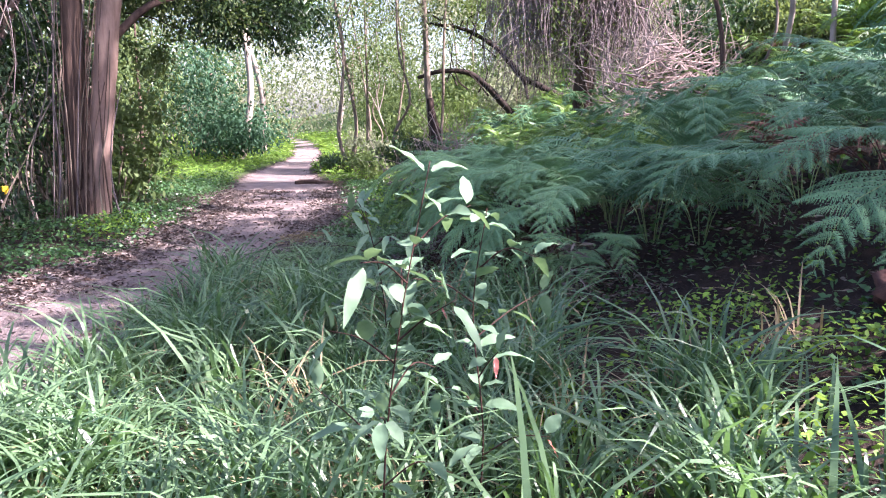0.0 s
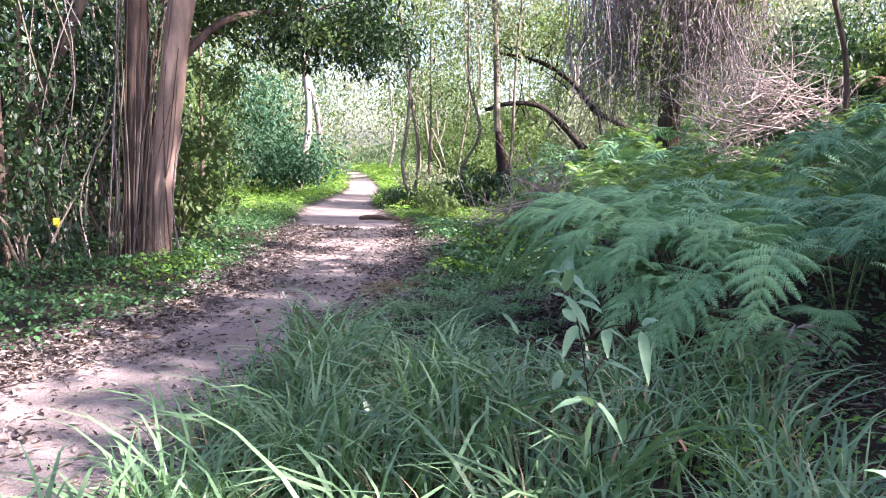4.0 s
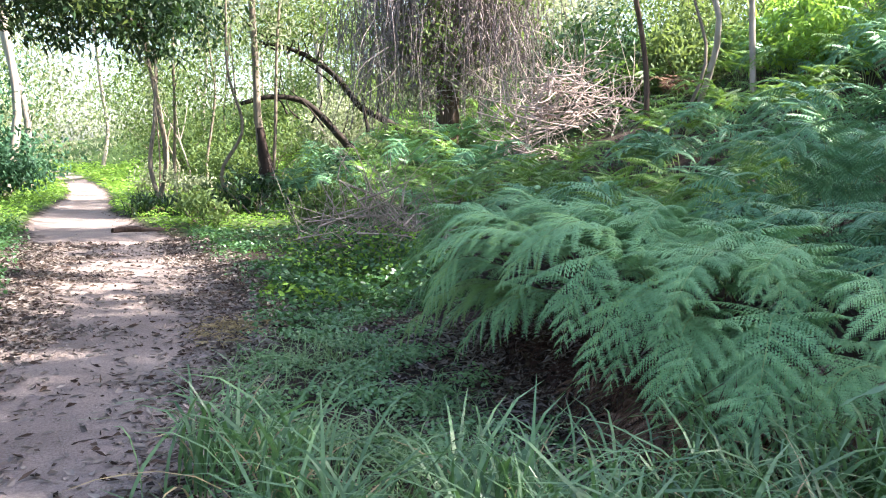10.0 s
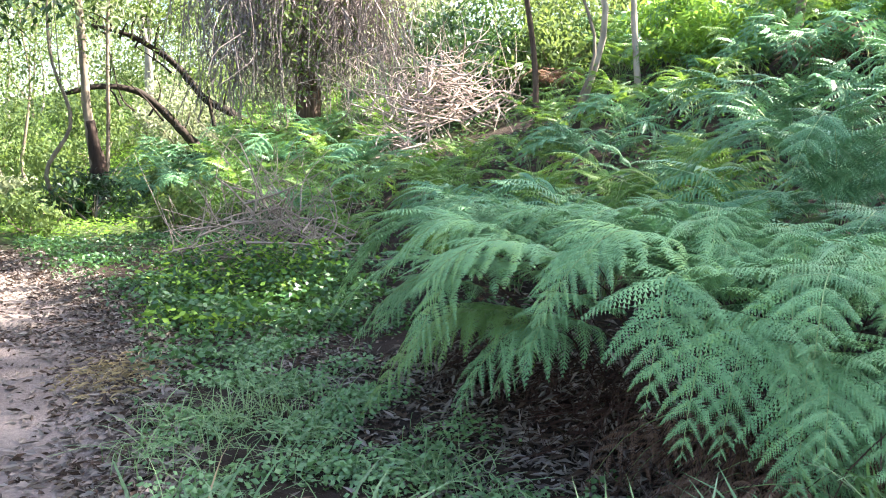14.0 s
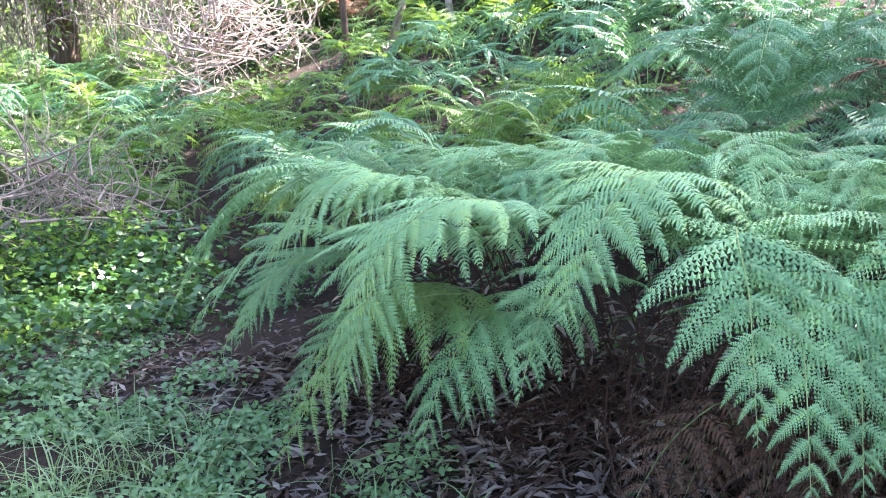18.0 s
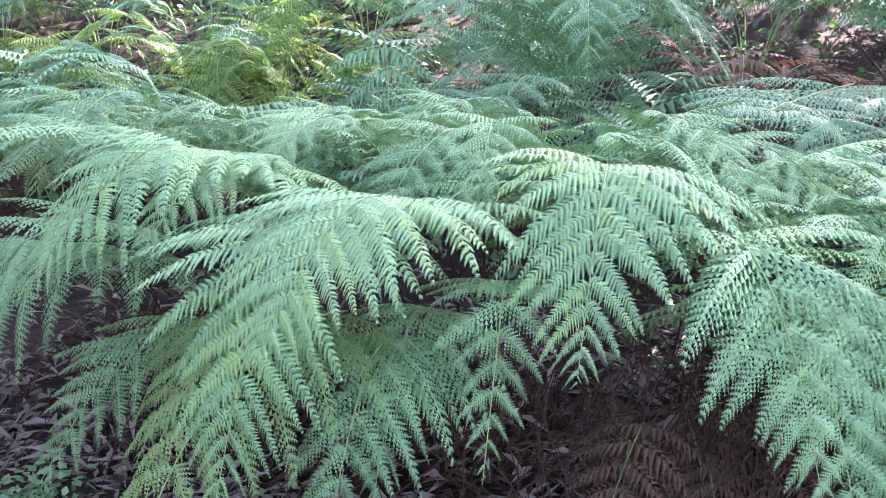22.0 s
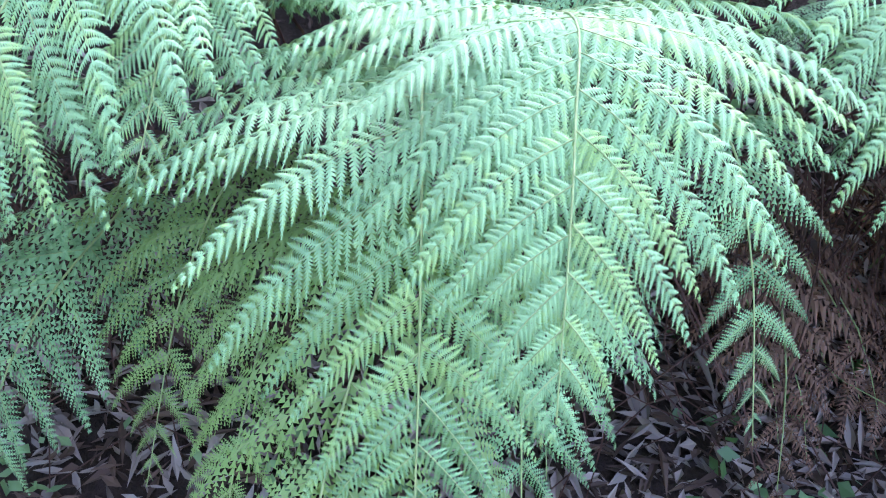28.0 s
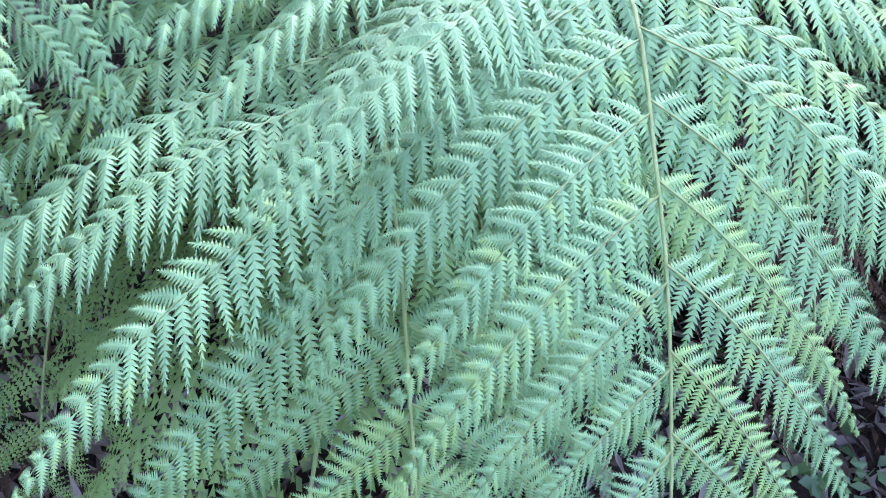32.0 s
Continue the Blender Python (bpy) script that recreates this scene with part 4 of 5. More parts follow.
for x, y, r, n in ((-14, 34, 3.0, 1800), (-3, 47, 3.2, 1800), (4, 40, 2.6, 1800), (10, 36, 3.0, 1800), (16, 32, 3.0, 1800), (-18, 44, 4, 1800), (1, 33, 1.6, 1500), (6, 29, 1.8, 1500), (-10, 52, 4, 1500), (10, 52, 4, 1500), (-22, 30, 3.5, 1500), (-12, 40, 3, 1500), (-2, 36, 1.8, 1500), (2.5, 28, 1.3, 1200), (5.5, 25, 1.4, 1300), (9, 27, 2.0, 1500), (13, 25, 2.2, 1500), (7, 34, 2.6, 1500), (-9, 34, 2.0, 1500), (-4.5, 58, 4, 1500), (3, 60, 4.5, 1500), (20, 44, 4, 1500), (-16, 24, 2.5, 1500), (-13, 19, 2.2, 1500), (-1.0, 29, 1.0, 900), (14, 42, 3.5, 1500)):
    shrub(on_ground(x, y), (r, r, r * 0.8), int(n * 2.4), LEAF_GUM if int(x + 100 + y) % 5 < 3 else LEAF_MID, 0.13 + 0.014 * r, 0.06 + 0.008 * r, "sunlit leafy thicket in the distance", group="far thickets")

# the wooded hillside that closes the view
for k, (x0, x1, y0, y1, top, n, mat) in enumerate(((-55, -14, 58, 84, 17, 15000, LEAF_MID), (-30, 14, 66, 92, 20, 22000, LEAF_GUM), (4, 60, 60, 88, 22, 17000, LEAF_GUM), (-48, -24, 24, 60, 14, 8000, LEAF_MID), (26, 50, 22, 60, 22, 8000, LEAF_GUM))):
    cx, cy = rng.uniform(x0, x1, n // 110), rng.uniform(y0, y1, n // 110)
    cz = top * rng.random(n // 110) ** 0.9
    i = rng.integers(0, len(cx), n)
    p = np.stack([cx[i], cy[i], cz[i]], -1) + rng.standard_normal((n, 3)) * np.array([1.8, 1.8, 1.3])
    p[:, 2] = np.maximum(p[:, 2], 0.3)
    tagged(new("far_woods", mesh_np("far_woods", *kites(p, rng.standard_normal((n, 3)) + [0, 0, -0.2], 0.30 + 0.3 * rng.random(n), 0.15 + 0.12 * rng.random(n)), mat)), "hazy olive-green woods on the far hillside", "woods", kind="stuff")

# leaning tree with two long bare limbs
arch = thing("tree", (3.2, 23.4, 0.55), "leaning tree with long bare arching limbs", "tree")
part("limb", *stem([(-0.9, 0.1, 0.45), (-1.25, 0.3, 0.92), (-1.6, 0.3, 1.3), (-1.95, 0.3, 1.67), (-2.47, 0.3, 2.05), (-3.25, 0.3, 2.10), (-3.92, 0.3, 1.92)], 0.12, 0.05, 8, 26, 0.08), BARK_SILHOUETTE, arch, "", True)
part("limb", *stem([(1.03, 0.2, 1.1), (0.5, 0.3, 1.25), (0.0, 0.3, 1.43), (-0.55, 0.3, 1.72), (-0.99, 0.3, 1.95), (-1.54, 0.3, 2.62), (-2.21, 0.3, 3.08), (-2.85, 0.3, 3.32), (-3.6, 0.3, 3.42)], 0.125, 0.04, 8, 30, 0.08), BARK_SILHOUETTE, arch, "", True)
part("limb", *stem([(-0.8, 0.1, 1.3), (-0.9, 0.2, 2.2), (-0.6, 0.2, 3.6)], 0.05, 0.02, 6, 10), BARK_SILHOUETTE, arch, "", True)
part("trunk", *stem([(1.0, -0.1, -0.1), (1.05, 0.0, 0.5), (1.03, 0.2, 1.12)], 0.14, 0.10, 8, 8), BARK_SILHOUETTE, arch, "", True)
for base, step, n in (((-0.55, 0.3, 1.72), (-0.38, 0.0, 0.25), 8), ((-1.6, 0.3, 1.30), (-0.30, 0.0, 0.10), 6), ((-2.2, 0.3, 3.05), (-0.28, 0.0, 0.06), 5)):
    for k in range(n):                               # crooked twigs along the limbs
        c = np.array(base) + np.array(step) * k
        d = np.array([rng.uniform(-0.9, 0.4), rng.uniform(-0.5, 0.3), rng.uniform(0.3, 1.1)])
        part("twig", *stem([c, c + d * 0.45 + rng.standard_normal(3) * 0.10, c + d + rng.standard_normal(3) * 0.12], 0.028, 0.008, 5, 8), BARK_SILHOUETTE, arch)
part("crown", *join_np([crown_arrays(3600, (-2.2, 0.2, 4.1), (1.9, 1.0, 0.9), 0.12, 0.05), crown_arrays(900, (-0.6, 0.3, 2.4), (0.9, 0.8, 0.8), 0.12, 0.05)]), LEAF_MID, arch, "sparse olive foliage")

# burnt trunk
burnt = thing("tree", on_ground(-0.3, 22.4), "slender tree with a charred hollow base", "tree")
part("trunk", *stem([(0.1, 0, -0.1), (0.0, 0, 1.0), (-0.1, 0, 2.0), (-0.15, 0, 3.5), (-0.3, 0, 6.5)], 0.12, 0.06, 8, 20, 0.05), BARK_MID, burnt, "", True)
part("charred_base", *stem([(0.14, -0.05, 0.0), (0.08, -0.06, 0.8), (0.0, -0.06, 1.3), (-0.06, -0.03, 1.75)], 0.19, 0.09, 9, 14, 0.12), CHAR, burnt, "black charred wood", True)
part("stem", *stem([(0.2, 0.1, 0), (0.3, 0.1, 1.6), (0.35, 0.1, 3.5), (0.5, 0.1, 5.5)], 0.05, 0.03, 6, 10), BARK_MID, burnt, "", True)
part("crown", *crown_arrays(1300, (-0.1, 0, 5.2), (1.4, 1.3, 1.4), 0.15, 0.06), LEAF_GUM, burnt)

# tree hung with dry vines
vt = thing("vine_tree", on_ground(3.35, 19.8), "tree smothered in grey hanging dry vines", "tree")
part("trunk", *stem([(0, 0, -0.1), (0.05, 0, 2), (0.15, 0.1, 5), (0.1, 0, 8)], 0.26, 0.16, 9, 16, 0.06), BARK_DARK, vt, "", True)
vines, twigs = [], []
tufts = [(2.3 * math.sqrt(rng.random()), rng.random() * 6.28, rng.uniform(2.2, 6.0), rng.uniform(0.9, 3.4)) for _ in range(34)]
for k in range(1100):                                # ragged bunches of hanging stems
    tr, ta, tz, tl = tufts[k % 34]
    x0, y0 = tr * math.cos(ta) + 0.30 * rng.standard_normal(), tr * math.sin(ta) * 0.8 + 0.25 * rng.standard_normal()
    z0 = tz - 0.3 * tr + 0.35 * rng.standard_normal()
    ln = tl * rng.uniform(0.5, 1.2)
    d = rng.standard_normal(2) * 0.28
    vines.append(stem([(x0, y0, z0), (x0 + d[0], y0 + d[1], z0 - ln * 0.45 + 0.1 * rng.standard_normal()), (x0 + d[0] * 1.3 + rng.standard_normal() * 0.2, y0 + d[1], max(0.5, z0 - ln))], 0.011, 0.005, 3, 6))
part("vine_curtain", *join_np(vines), VINE, vt, "grey-brown hanging stems")["kind"] = "stuff"
part("twig_mass", *crown_arrays(20000, (-0.1, -0.2, 3.3), (1.9, 1.5, 2.2), 0.13, 0.028, 1.0, 160, 0.2), VINE, vt)["kind"] = "stuff"
part("crown", *join_np([crown_arrays(1400, (0, 0, 6.6), (2.2, 2.0, 1.4), 0.16, 0.06), crown_arrays(1500, (-0.6, -0.9, 2.0), (1.5, 0.7, 1.5), 0.11, 0.05), crown_arrays(1300, (1.3, -0.6, 3.0), (0.8, 0.7, 1.4), 0.12, 0.05)]), LEAF_MID, vt)


def brush_pile(at, size, n, label, bark=DEADWOOD, r=0.014):
    e = thing("brush_pile", at, label, "branches", "heaps of dead branches")
    for k in range(n):
        a = rng.random() * 6.28
        cx, cy = np.clip(rng.standard_normal(2) * 0.5, -1, 1)
        c = np.array([cx * size[0], cy * size[1], size[2] * 0.7 * rng.random() ** 1.5 * (1 - 0.75 * abs(cx))])
        el = rng.uniform(-0.25, 1.2)
        d = np.array([math.cos(a) * math.cos(el), math.sin(a) * math.cos(el) * 0.6, math.sin(el)]) * rng.uniform(0.3, 1.0) ** 1.3 * (0.6 * size[0] + 0.5 * size[2])
        if c[2] + d[2] < 0:
            d[2] = 0.02 - c[2]
        p = [c - d * 0.3 + [0, 0, 0.3 * max(d[2], 0)], c + d * 0.4 + rng.standard_normal(3) * 0.10 * size[2], c + d + rng.standard_normal(3) * 0.14 * size[2]]
        w = stem(p, r * rng.uniform(0.5, 1.5), r * 0.25, 4, 7)
        for m in range(1 + (k % 3 == 0)):
            q = np.asarray(p[1]) + (np.asarray(p[2]) - p[1]) * rng.random()
            tw = rng.standard_normal(3) * 0.22 * size[2] + d * 0.25
            w = join_np([w, stem([q, q + tw * 0.5 + rng.standard_normal(3) * 0.03, q + tw], r * 0.4, r * 0.15, 3, 4)])
        part("branch", *w, bark, e)
    return e


# near-black foliage fills in for the shaded cavity behind the heap
shrub(on_ground(5.7, 17.0), (1.2, 0.8, 0.9), 1600, LEAF_DARK, 0.12, 0.06, "near-black bush as the dark cavity behind the dead branches")
brush_pile(on_ground(4.3, 16.0, 0.30), (1.15, 0.6, 1.55), 150, "heap of bleached dead branches on the slope", DEADWOOD, 0.014)
brush_pile(on_ground(3.4, 15.6, 0.15), (0.7, 0.4, 0.7), 50, "low spill of bleached dead branches")
brush_pile(on_ground(0.15, 11.8, 0.28), (0.85, 0.45, 1.0), 130, "tangle of grey dead branches beside the fern", TWIG_GREY, 0.009)

rng = np.random.default_rng(17)
# trees on the slope whose trunks show above the ferns
for x, y, h, r, bark, lx, ly, lab in ((4.7, 13.9, 9, 0.05, BARK_DARK, -1.5, 0.3, "dark leaning slope tree"), (5.05, 13.8, 8, 0.028, BARK_MID, 0.9, 0.2, "thin grey-stemmed slope tree"), (5.75, 14.3, 11, 0.052, BARK_PALE, -0.6, 0.2, "brown-barked slope tree"),
                                       (6.4, 13.7, 12, 0.05, BARK_PALE, -0.3, 0.2, "pale straight slope tree"), (5.6, 8.9, 9, 0.035, CHAR, 0.1, 0.2, "thin black-stemmed slope tree"), (7.6, 12.0, 11, 0.07, BARK_MID, 0.4, 0.1, "grey slope tree"), (9.0, 16.0, 12, 0.07, BARK_PALE, 0.2, 0.4, "pale slope gum tree")):
    tree(on_ground(x, y), h, r, bark, LEAF_MID, h * 0.72, (1.8, 1.8, 2.2), 800 if y > 10 else 250, 0.18, 0.065, lab + " with an airy crown", (lx, ly), 5)
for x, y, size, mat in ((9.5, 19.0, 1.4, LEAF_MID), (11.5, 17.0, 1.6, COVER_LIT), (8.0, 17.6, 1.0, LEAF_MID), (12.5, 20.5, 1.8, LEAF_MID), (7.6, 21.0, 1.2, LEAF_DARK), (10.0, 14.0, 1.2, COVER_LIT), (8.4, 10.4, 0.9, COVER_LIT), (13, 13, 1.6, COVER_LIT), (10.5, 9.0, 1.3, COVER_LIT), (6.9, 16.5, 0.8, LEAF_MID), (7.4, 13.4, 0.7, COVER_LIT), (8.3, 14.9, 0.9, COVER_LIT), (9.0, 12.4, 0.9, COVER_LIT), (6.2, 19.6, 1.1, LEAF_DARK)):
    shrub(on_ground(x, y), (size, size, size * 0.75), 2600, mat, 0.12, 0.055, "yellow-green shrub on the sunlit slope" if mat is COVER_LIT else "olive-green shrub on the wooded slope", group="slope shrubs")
rng = np.random.default_rng(21)
# added trees with crowns out of view, placed to shade trail, ferns and grass
for x, y, h, r, n, wide in ((9.5, 3.0, 13, 0.18, 85, 2.9), (8.6, 6.2, 13, 0.16, 260, 2.9), (12.5, 7.5, 14, 0.2, 160, 2.9), (10.5, -2.0, 13, 0.18, 240, 2.9), (15.0, 2.6, 15, 0.22, 2600, 2.9), (15.8, 1.6, 15, 0.2, 1200, 2.9), (13.5, -0.8, 14, 0.2, 130, 2.9),
                            (16.0, 8.8, 14, 0.2, 700, 2.9), (18.0, 2.5, 15, 0.2, 900, 2.9), (17.2, 6.7, 15, 0.2, 500, 2.9), (17.6, 5.4, 15, 0.2, 1500, 1.5), (13.5, 11.5, 14, 0.2, 600, 2.9), (11.6, 4.6, 19, 0.2, 700, 2.9), (6.3, 3.8, 13, 0.18, 300, 1.2), (6.0, 0.8, 13, 0.18, 600, 0.9), (16.3, 0.35, 15, 0.2, 1180, 2.4), (17.6, -0.45, 15, 0.2, 880, 2.4)):
    tree(on_ground(x, y), h, r * 0.6, BARK_MID, LEAF_MID, h * 0.70, (wide, 2.9, 0.8 * wide), n, 0.36, 0.15, "tall gum tree added to shade the trail from the slope", (0.4, 0.3), 6, "tall trees of the slope", per=95, tight=0.19)


# ---------------------------------------------------------------- grasses and ground plants
rng = np.random.default_rng(31)
def blades(n, spread, height, width, out=0.5, segs=5):
    """Strap-like blades that rise and arch over."""
    a = rng.random(n) * 6.283
    base = np.stack([rng.standard_normal(n) * spread, rng.standard_normal(n) * spread, np.full(n, -0.02)], -1)
    d = np.stack([np.cos(a), np.sin(a), np.zeros(n)], -1)
    h = height * (0.55 + 0.6 * rng.random(n))
    reach = h * out * (0.3 + 1.7 * rng.random(n))
    nod = 0.15 + 0.75 * rng.random(n)
    f = np.linspace(0, 1, segs + 1)
    c = base[:, None] + d[:, None] * (reach[:, None] * f ** 1.8)[..., None]
    c[..., 2] += h[:, None] * (f * (1.25 - 0.0 * f) - (0.25 + nod[:, None] * 0.6) * f ** 3)
    side = np.stack([-np.sin(a), np.cos(a), np.zeros(n)], -1)
    tw = rng.standard_normal(n) * 0.5
    side = unit(side + np.stack([np.zeros(n), np.zeros(n), tw], -1))
    w = width * (0.6 + 0.6 * rng.random(n))[:, None] * np.array([0.7, 1.0, 1.0, 0.8, 0.5, 0.03])[None, :segs + 1]
    v = np.stack([c + side[:, None] * w[..., None] / 2, c - side[:, None] * w[..., None] / 2], 2).reshape(-1, 3)
    k = np.arange(n)[:, None] * 2 * (segs + 1) + np.arange(segs)[None] * 2
    k = k.reshape(-1, 1)
    return v, np.concatenate([k + [0, 1, 3], k + [0, 3, 2]])


def tussock(n, spread, height, width, material, label):
    e = thing("grass_tussock", (0, 0, 0), label, "grass", "strappy grass clumps")
    part("leaf_tuft", *blades(n, spread, height, width), material, e)["kind"] = "stuff"
    part("dead_tuft", *blades(max(4, n // 5), spread, height * 0.6, width * 0.7, 0.9), GRASS_DRY, e, "straw-coloured dead blades")["kind"] = "stuff"
    return e


tuss = [tussock(62, 0.10, 0.56, 0.0145, GRASS, "tussock of long strappy green grass") for _ in range(4)]
for k in range(900):
    x, y = rng.uniform(-2.0, 2.4), rng.uniform(1.2, 6.6)
    edge = float(trail_x(y) + trail_w(y)) + 0.10
    if x < edge or (y > 5.6 and x > -0.3) or (y > 6.0 and x > -0.8) or (x > 1.2 and y > 4.2):
        continue
    if rng.random() > (0.125 if x < 0.75 else 0.05):
        continue
    copy_thing(tuss[k % 4], Matrix.LocRotScale(on_ground(x, y), Euler((0, 0, rng.random() * 6.28)), (lambda q: (q, q, rng.uniform(0.65, 1.15)))(rng.uniform(0.85, 1.2))))
for x, y in ((-0.45, 2.45), (-0.2, 2.75), (0.1, 2.95), (-0.6, 2.9), (0.45, 2.7), (-0.3, 3.2), (0.25, 3.35), (-0.75, 2.2), (0.0, 2.4), (0.7, 3.0), (1.0, 2.6), (-0.9, 3.3), (-0.1, 3.6), (0.5, 3.7)):
    copy_thing(tuss[int(abs(x) * 100) % 4], Matrix.LocRotScale(on_ground(x, y), Euler((0, 0, 5 * x + y)), (1, 1, 0.9)))
broad = [tussock(34, 0.08, 0.62, 0.022, GRASS, "tussock of broad dark green arching blades") for _ in range(2)]
straw = tussock(16, 0.07, 0.50, 0.012, GRASS_DRY, "half-dead tussock of straw-coloured grass")
for k in range(42):
    x, y = rng.uniform(-1.7, 1.9), rng.uniform(1.3, 5.4)
    if x < float(trail_x(y) + trail_w(y)) + 0.15 or (x > 1.2 and y > 4.2):
        continue
    src = straw if k % 6 == 0 else broad[k % 2]
    copy_thing(src, Matrix.LocRotScale(on_ground(x, y), Euler((0, 0, rng.random() * 6.28)), (1, 1, rng.uniform(0.75, 1.1))))
for k, e in enumerate(broad + [straw]):
    e.location = on_ground(-0.9 + 0.5 * k, 4.9)
for k, e in enumerate(tuss):
    e.location = on_ground(-1.5 + 0.6 * k, 5.2 + 0.15 * k)


def scatter(n, xr, yr, keep):
    x, y = rng.uniform(*xr, n), rng.uniform(*yr, n)
    ok = keep(x, y)
    return x[ok], y[ok]


def lumps(x, y, s=1.0):
    return 0.5 + 0.25 * np.sin(2.3 * x / s + 1.3 * np.sin(1.7 * y / s)) + 0.25 * np.sin(2.9 * y / s + 1.1 * np.sin(2.1 * x / s))


def cover(name, label, n, xr, yr, keep, height, length, width, material):
    x, y = scatter(n, xr, yr, keep)
    z = ground_z(x, y) + height * rng.random(len(x)) ** 0.8 * (0.35 + 0.9 * lumps(x, y))
    ax = rng.standard_normal((len(x), 3)) * np.array([1, 1, 0.35]) + np.array([0, 0, 0.15])
    v, f = kites(np.stack([x, y, z], -1), ax, length * (0.6 + 0.8 * rng.random(len(x))), width * (0.6 + 0.8 * rng.random(len(x))), 0.25)
    return tagged(new(name, mesh_np(name, v, f, material)), label, "ground cover", kind="stuff")


def side(x, y):
    return (x - trail_x(y)) / trail_w(y)


cover("ground_cover", "dense green creeper carpet beside the trail", 76000, (-10.0, -2.6), (0.5, 18), lambda x, y: (side(x, y) < -1.05 - 0.3 * rng.random(len(x))) & (rng.random(len(x)) < np.clip((y - 0.5) / 5, 0, 1) * np.clip((x + 10.0) / 3.5, 0, 1) * (0.7 + 0.6 * lumps(x, y, 1.5))), 0.22, 0.046, 0.032, COVER)
cover("ground_cover", "low creeper and clover beside the fern", 20000, (-1.9, 1.0), (9.0, 17), lambda x, y: (side(x, y) > 1.05 + 0.5 * rng.random(len(x))) & (rng.random(len(x)) < lumps(x, y, 0.7) + 0.1) & ~((x > -0.25) & (y < 9.6)), 0.14, 0.05, 0.032, COVER)
cover("ground_cover", "clover and small weeds between trail and fern", 46000, (-1.75, 0.1), (5.4, 9.6), lambda x, y: (side(x, y) > 1.1 + 0.5 * rng.random(len(x))) & (x < -0.25 + 0.25 * rng.random(len(x))) & (rng.random(len(x)) < 2.1 * lumps(x, y, 0.33) - 0.70), 0.11, 0.032, 0.023, CLOVER)
cover("ground_cover", "mound of leafy green creeper beside the fern", 9000, (-1.3, 0.9), (9.6, 12.6), lambda x, y: ((x + 0.15) / 1.0) ** 2 + ((y - 11.0) / 1.3) ** 2 < 0.7 + 0.3 * rng.random(len(x)), 0.42, 0.06, 0.04, COVER)
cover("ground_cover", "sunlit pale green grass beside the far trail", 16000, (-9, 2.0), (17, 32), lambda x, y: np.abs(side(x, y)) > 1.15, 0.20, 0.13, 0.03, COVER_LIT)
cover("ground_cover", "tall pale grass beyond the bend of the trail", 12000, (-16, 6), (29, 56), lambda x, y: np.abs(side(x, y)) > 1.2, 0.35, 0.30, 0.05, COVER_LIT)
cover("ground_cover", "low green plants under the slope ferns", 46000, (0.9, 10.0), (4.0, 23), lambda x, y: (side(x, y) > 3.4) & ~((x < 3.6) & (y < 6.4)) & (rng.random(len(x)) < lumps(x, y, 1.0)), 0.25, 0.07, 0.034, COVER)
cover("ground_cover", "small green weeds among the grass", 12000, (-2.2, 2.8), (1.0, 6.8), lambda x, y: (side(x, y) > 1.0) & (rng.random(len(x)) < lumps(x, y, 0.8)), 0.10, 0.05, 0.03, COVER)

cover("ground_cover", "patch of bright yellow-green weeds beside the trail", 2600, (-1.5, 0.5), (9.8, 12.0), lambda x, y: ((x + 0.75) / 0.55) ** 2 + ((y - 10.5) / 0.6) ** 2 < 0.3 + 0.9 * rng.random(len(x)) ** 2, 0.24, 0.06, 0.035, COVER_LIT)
# sun spot at the tree's foot, made with lighter leaves
cover("ground_cover", "bright green weeds as a sunlit spot at the twin-trunked tree's foot", 2600, (-5.0, -3.2), (8.6, 11.4), lambda x, y: ((x + 3.95) / 0.5) ** 2 + ((y - 10.0) / 1.0) ** 2 < 0.3 + 0.9 * rng.random(len(x)) ** 2, 0.20, 0.06, 0.035, COVER_LIT)
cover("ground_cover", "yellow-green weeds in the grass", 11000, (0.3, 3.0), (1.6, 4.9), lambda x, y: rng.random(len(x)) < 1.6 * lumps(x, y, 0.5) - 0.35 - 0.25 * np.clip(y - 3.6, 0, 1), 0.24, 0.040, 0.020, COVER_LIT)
# the mound's sunny top is laid on as a layer of lighter leaves
cover("ground_cover", "yellow-green leaf layer as the sunlit top of the creeper mound", 5200, (-1.3, 0.9), (10.4, 12.8), lambda x, y: ((x + 0.1) / 1.0) ** 2 + ((y - 11.6) / 0.9) ** 2 < 0.5 + 0.5 * rng.random(len(x)), 0.50, 0.055, 0.03, COVER_LIT)
cover("dry_grass_patch", "patch of pale dry grass at the trail's edge", 2600, (-2.1, -0.9), (8.4, 10.2), lambda x, y: ((x + 1.5) / 0.4) ** 2 + ((y - 9.3) / 0.6) ** 2 < 0.25 + 0.8 * rng.random(len(x)) ** 2, 0.05, 0.07, 0.008, GRASS_DRY)

# fine thin grass between trail and fern
gv = []
for k in range(230):
    x, y = rng.uniform(-1.6, -0.35), rng.uniform(4.6, 8.6)
    if side(x, y) < 1.1 or rng.random() > 1.15 * lumps(x, y, 0.6):
        continue
    bv, bf = blades(14, 0.06, 0.20, 0.005, 1.0, 4)
    gv.append((bv + np.array(on_ground(x, y)), bf))
v, f = join_np(gv)
tagged(new("fine_grass", mesh_np("fine_grass", v, f, GRASS_FINE)), "fine thin pale green grass beside the trail", "grass", kind="stuff")

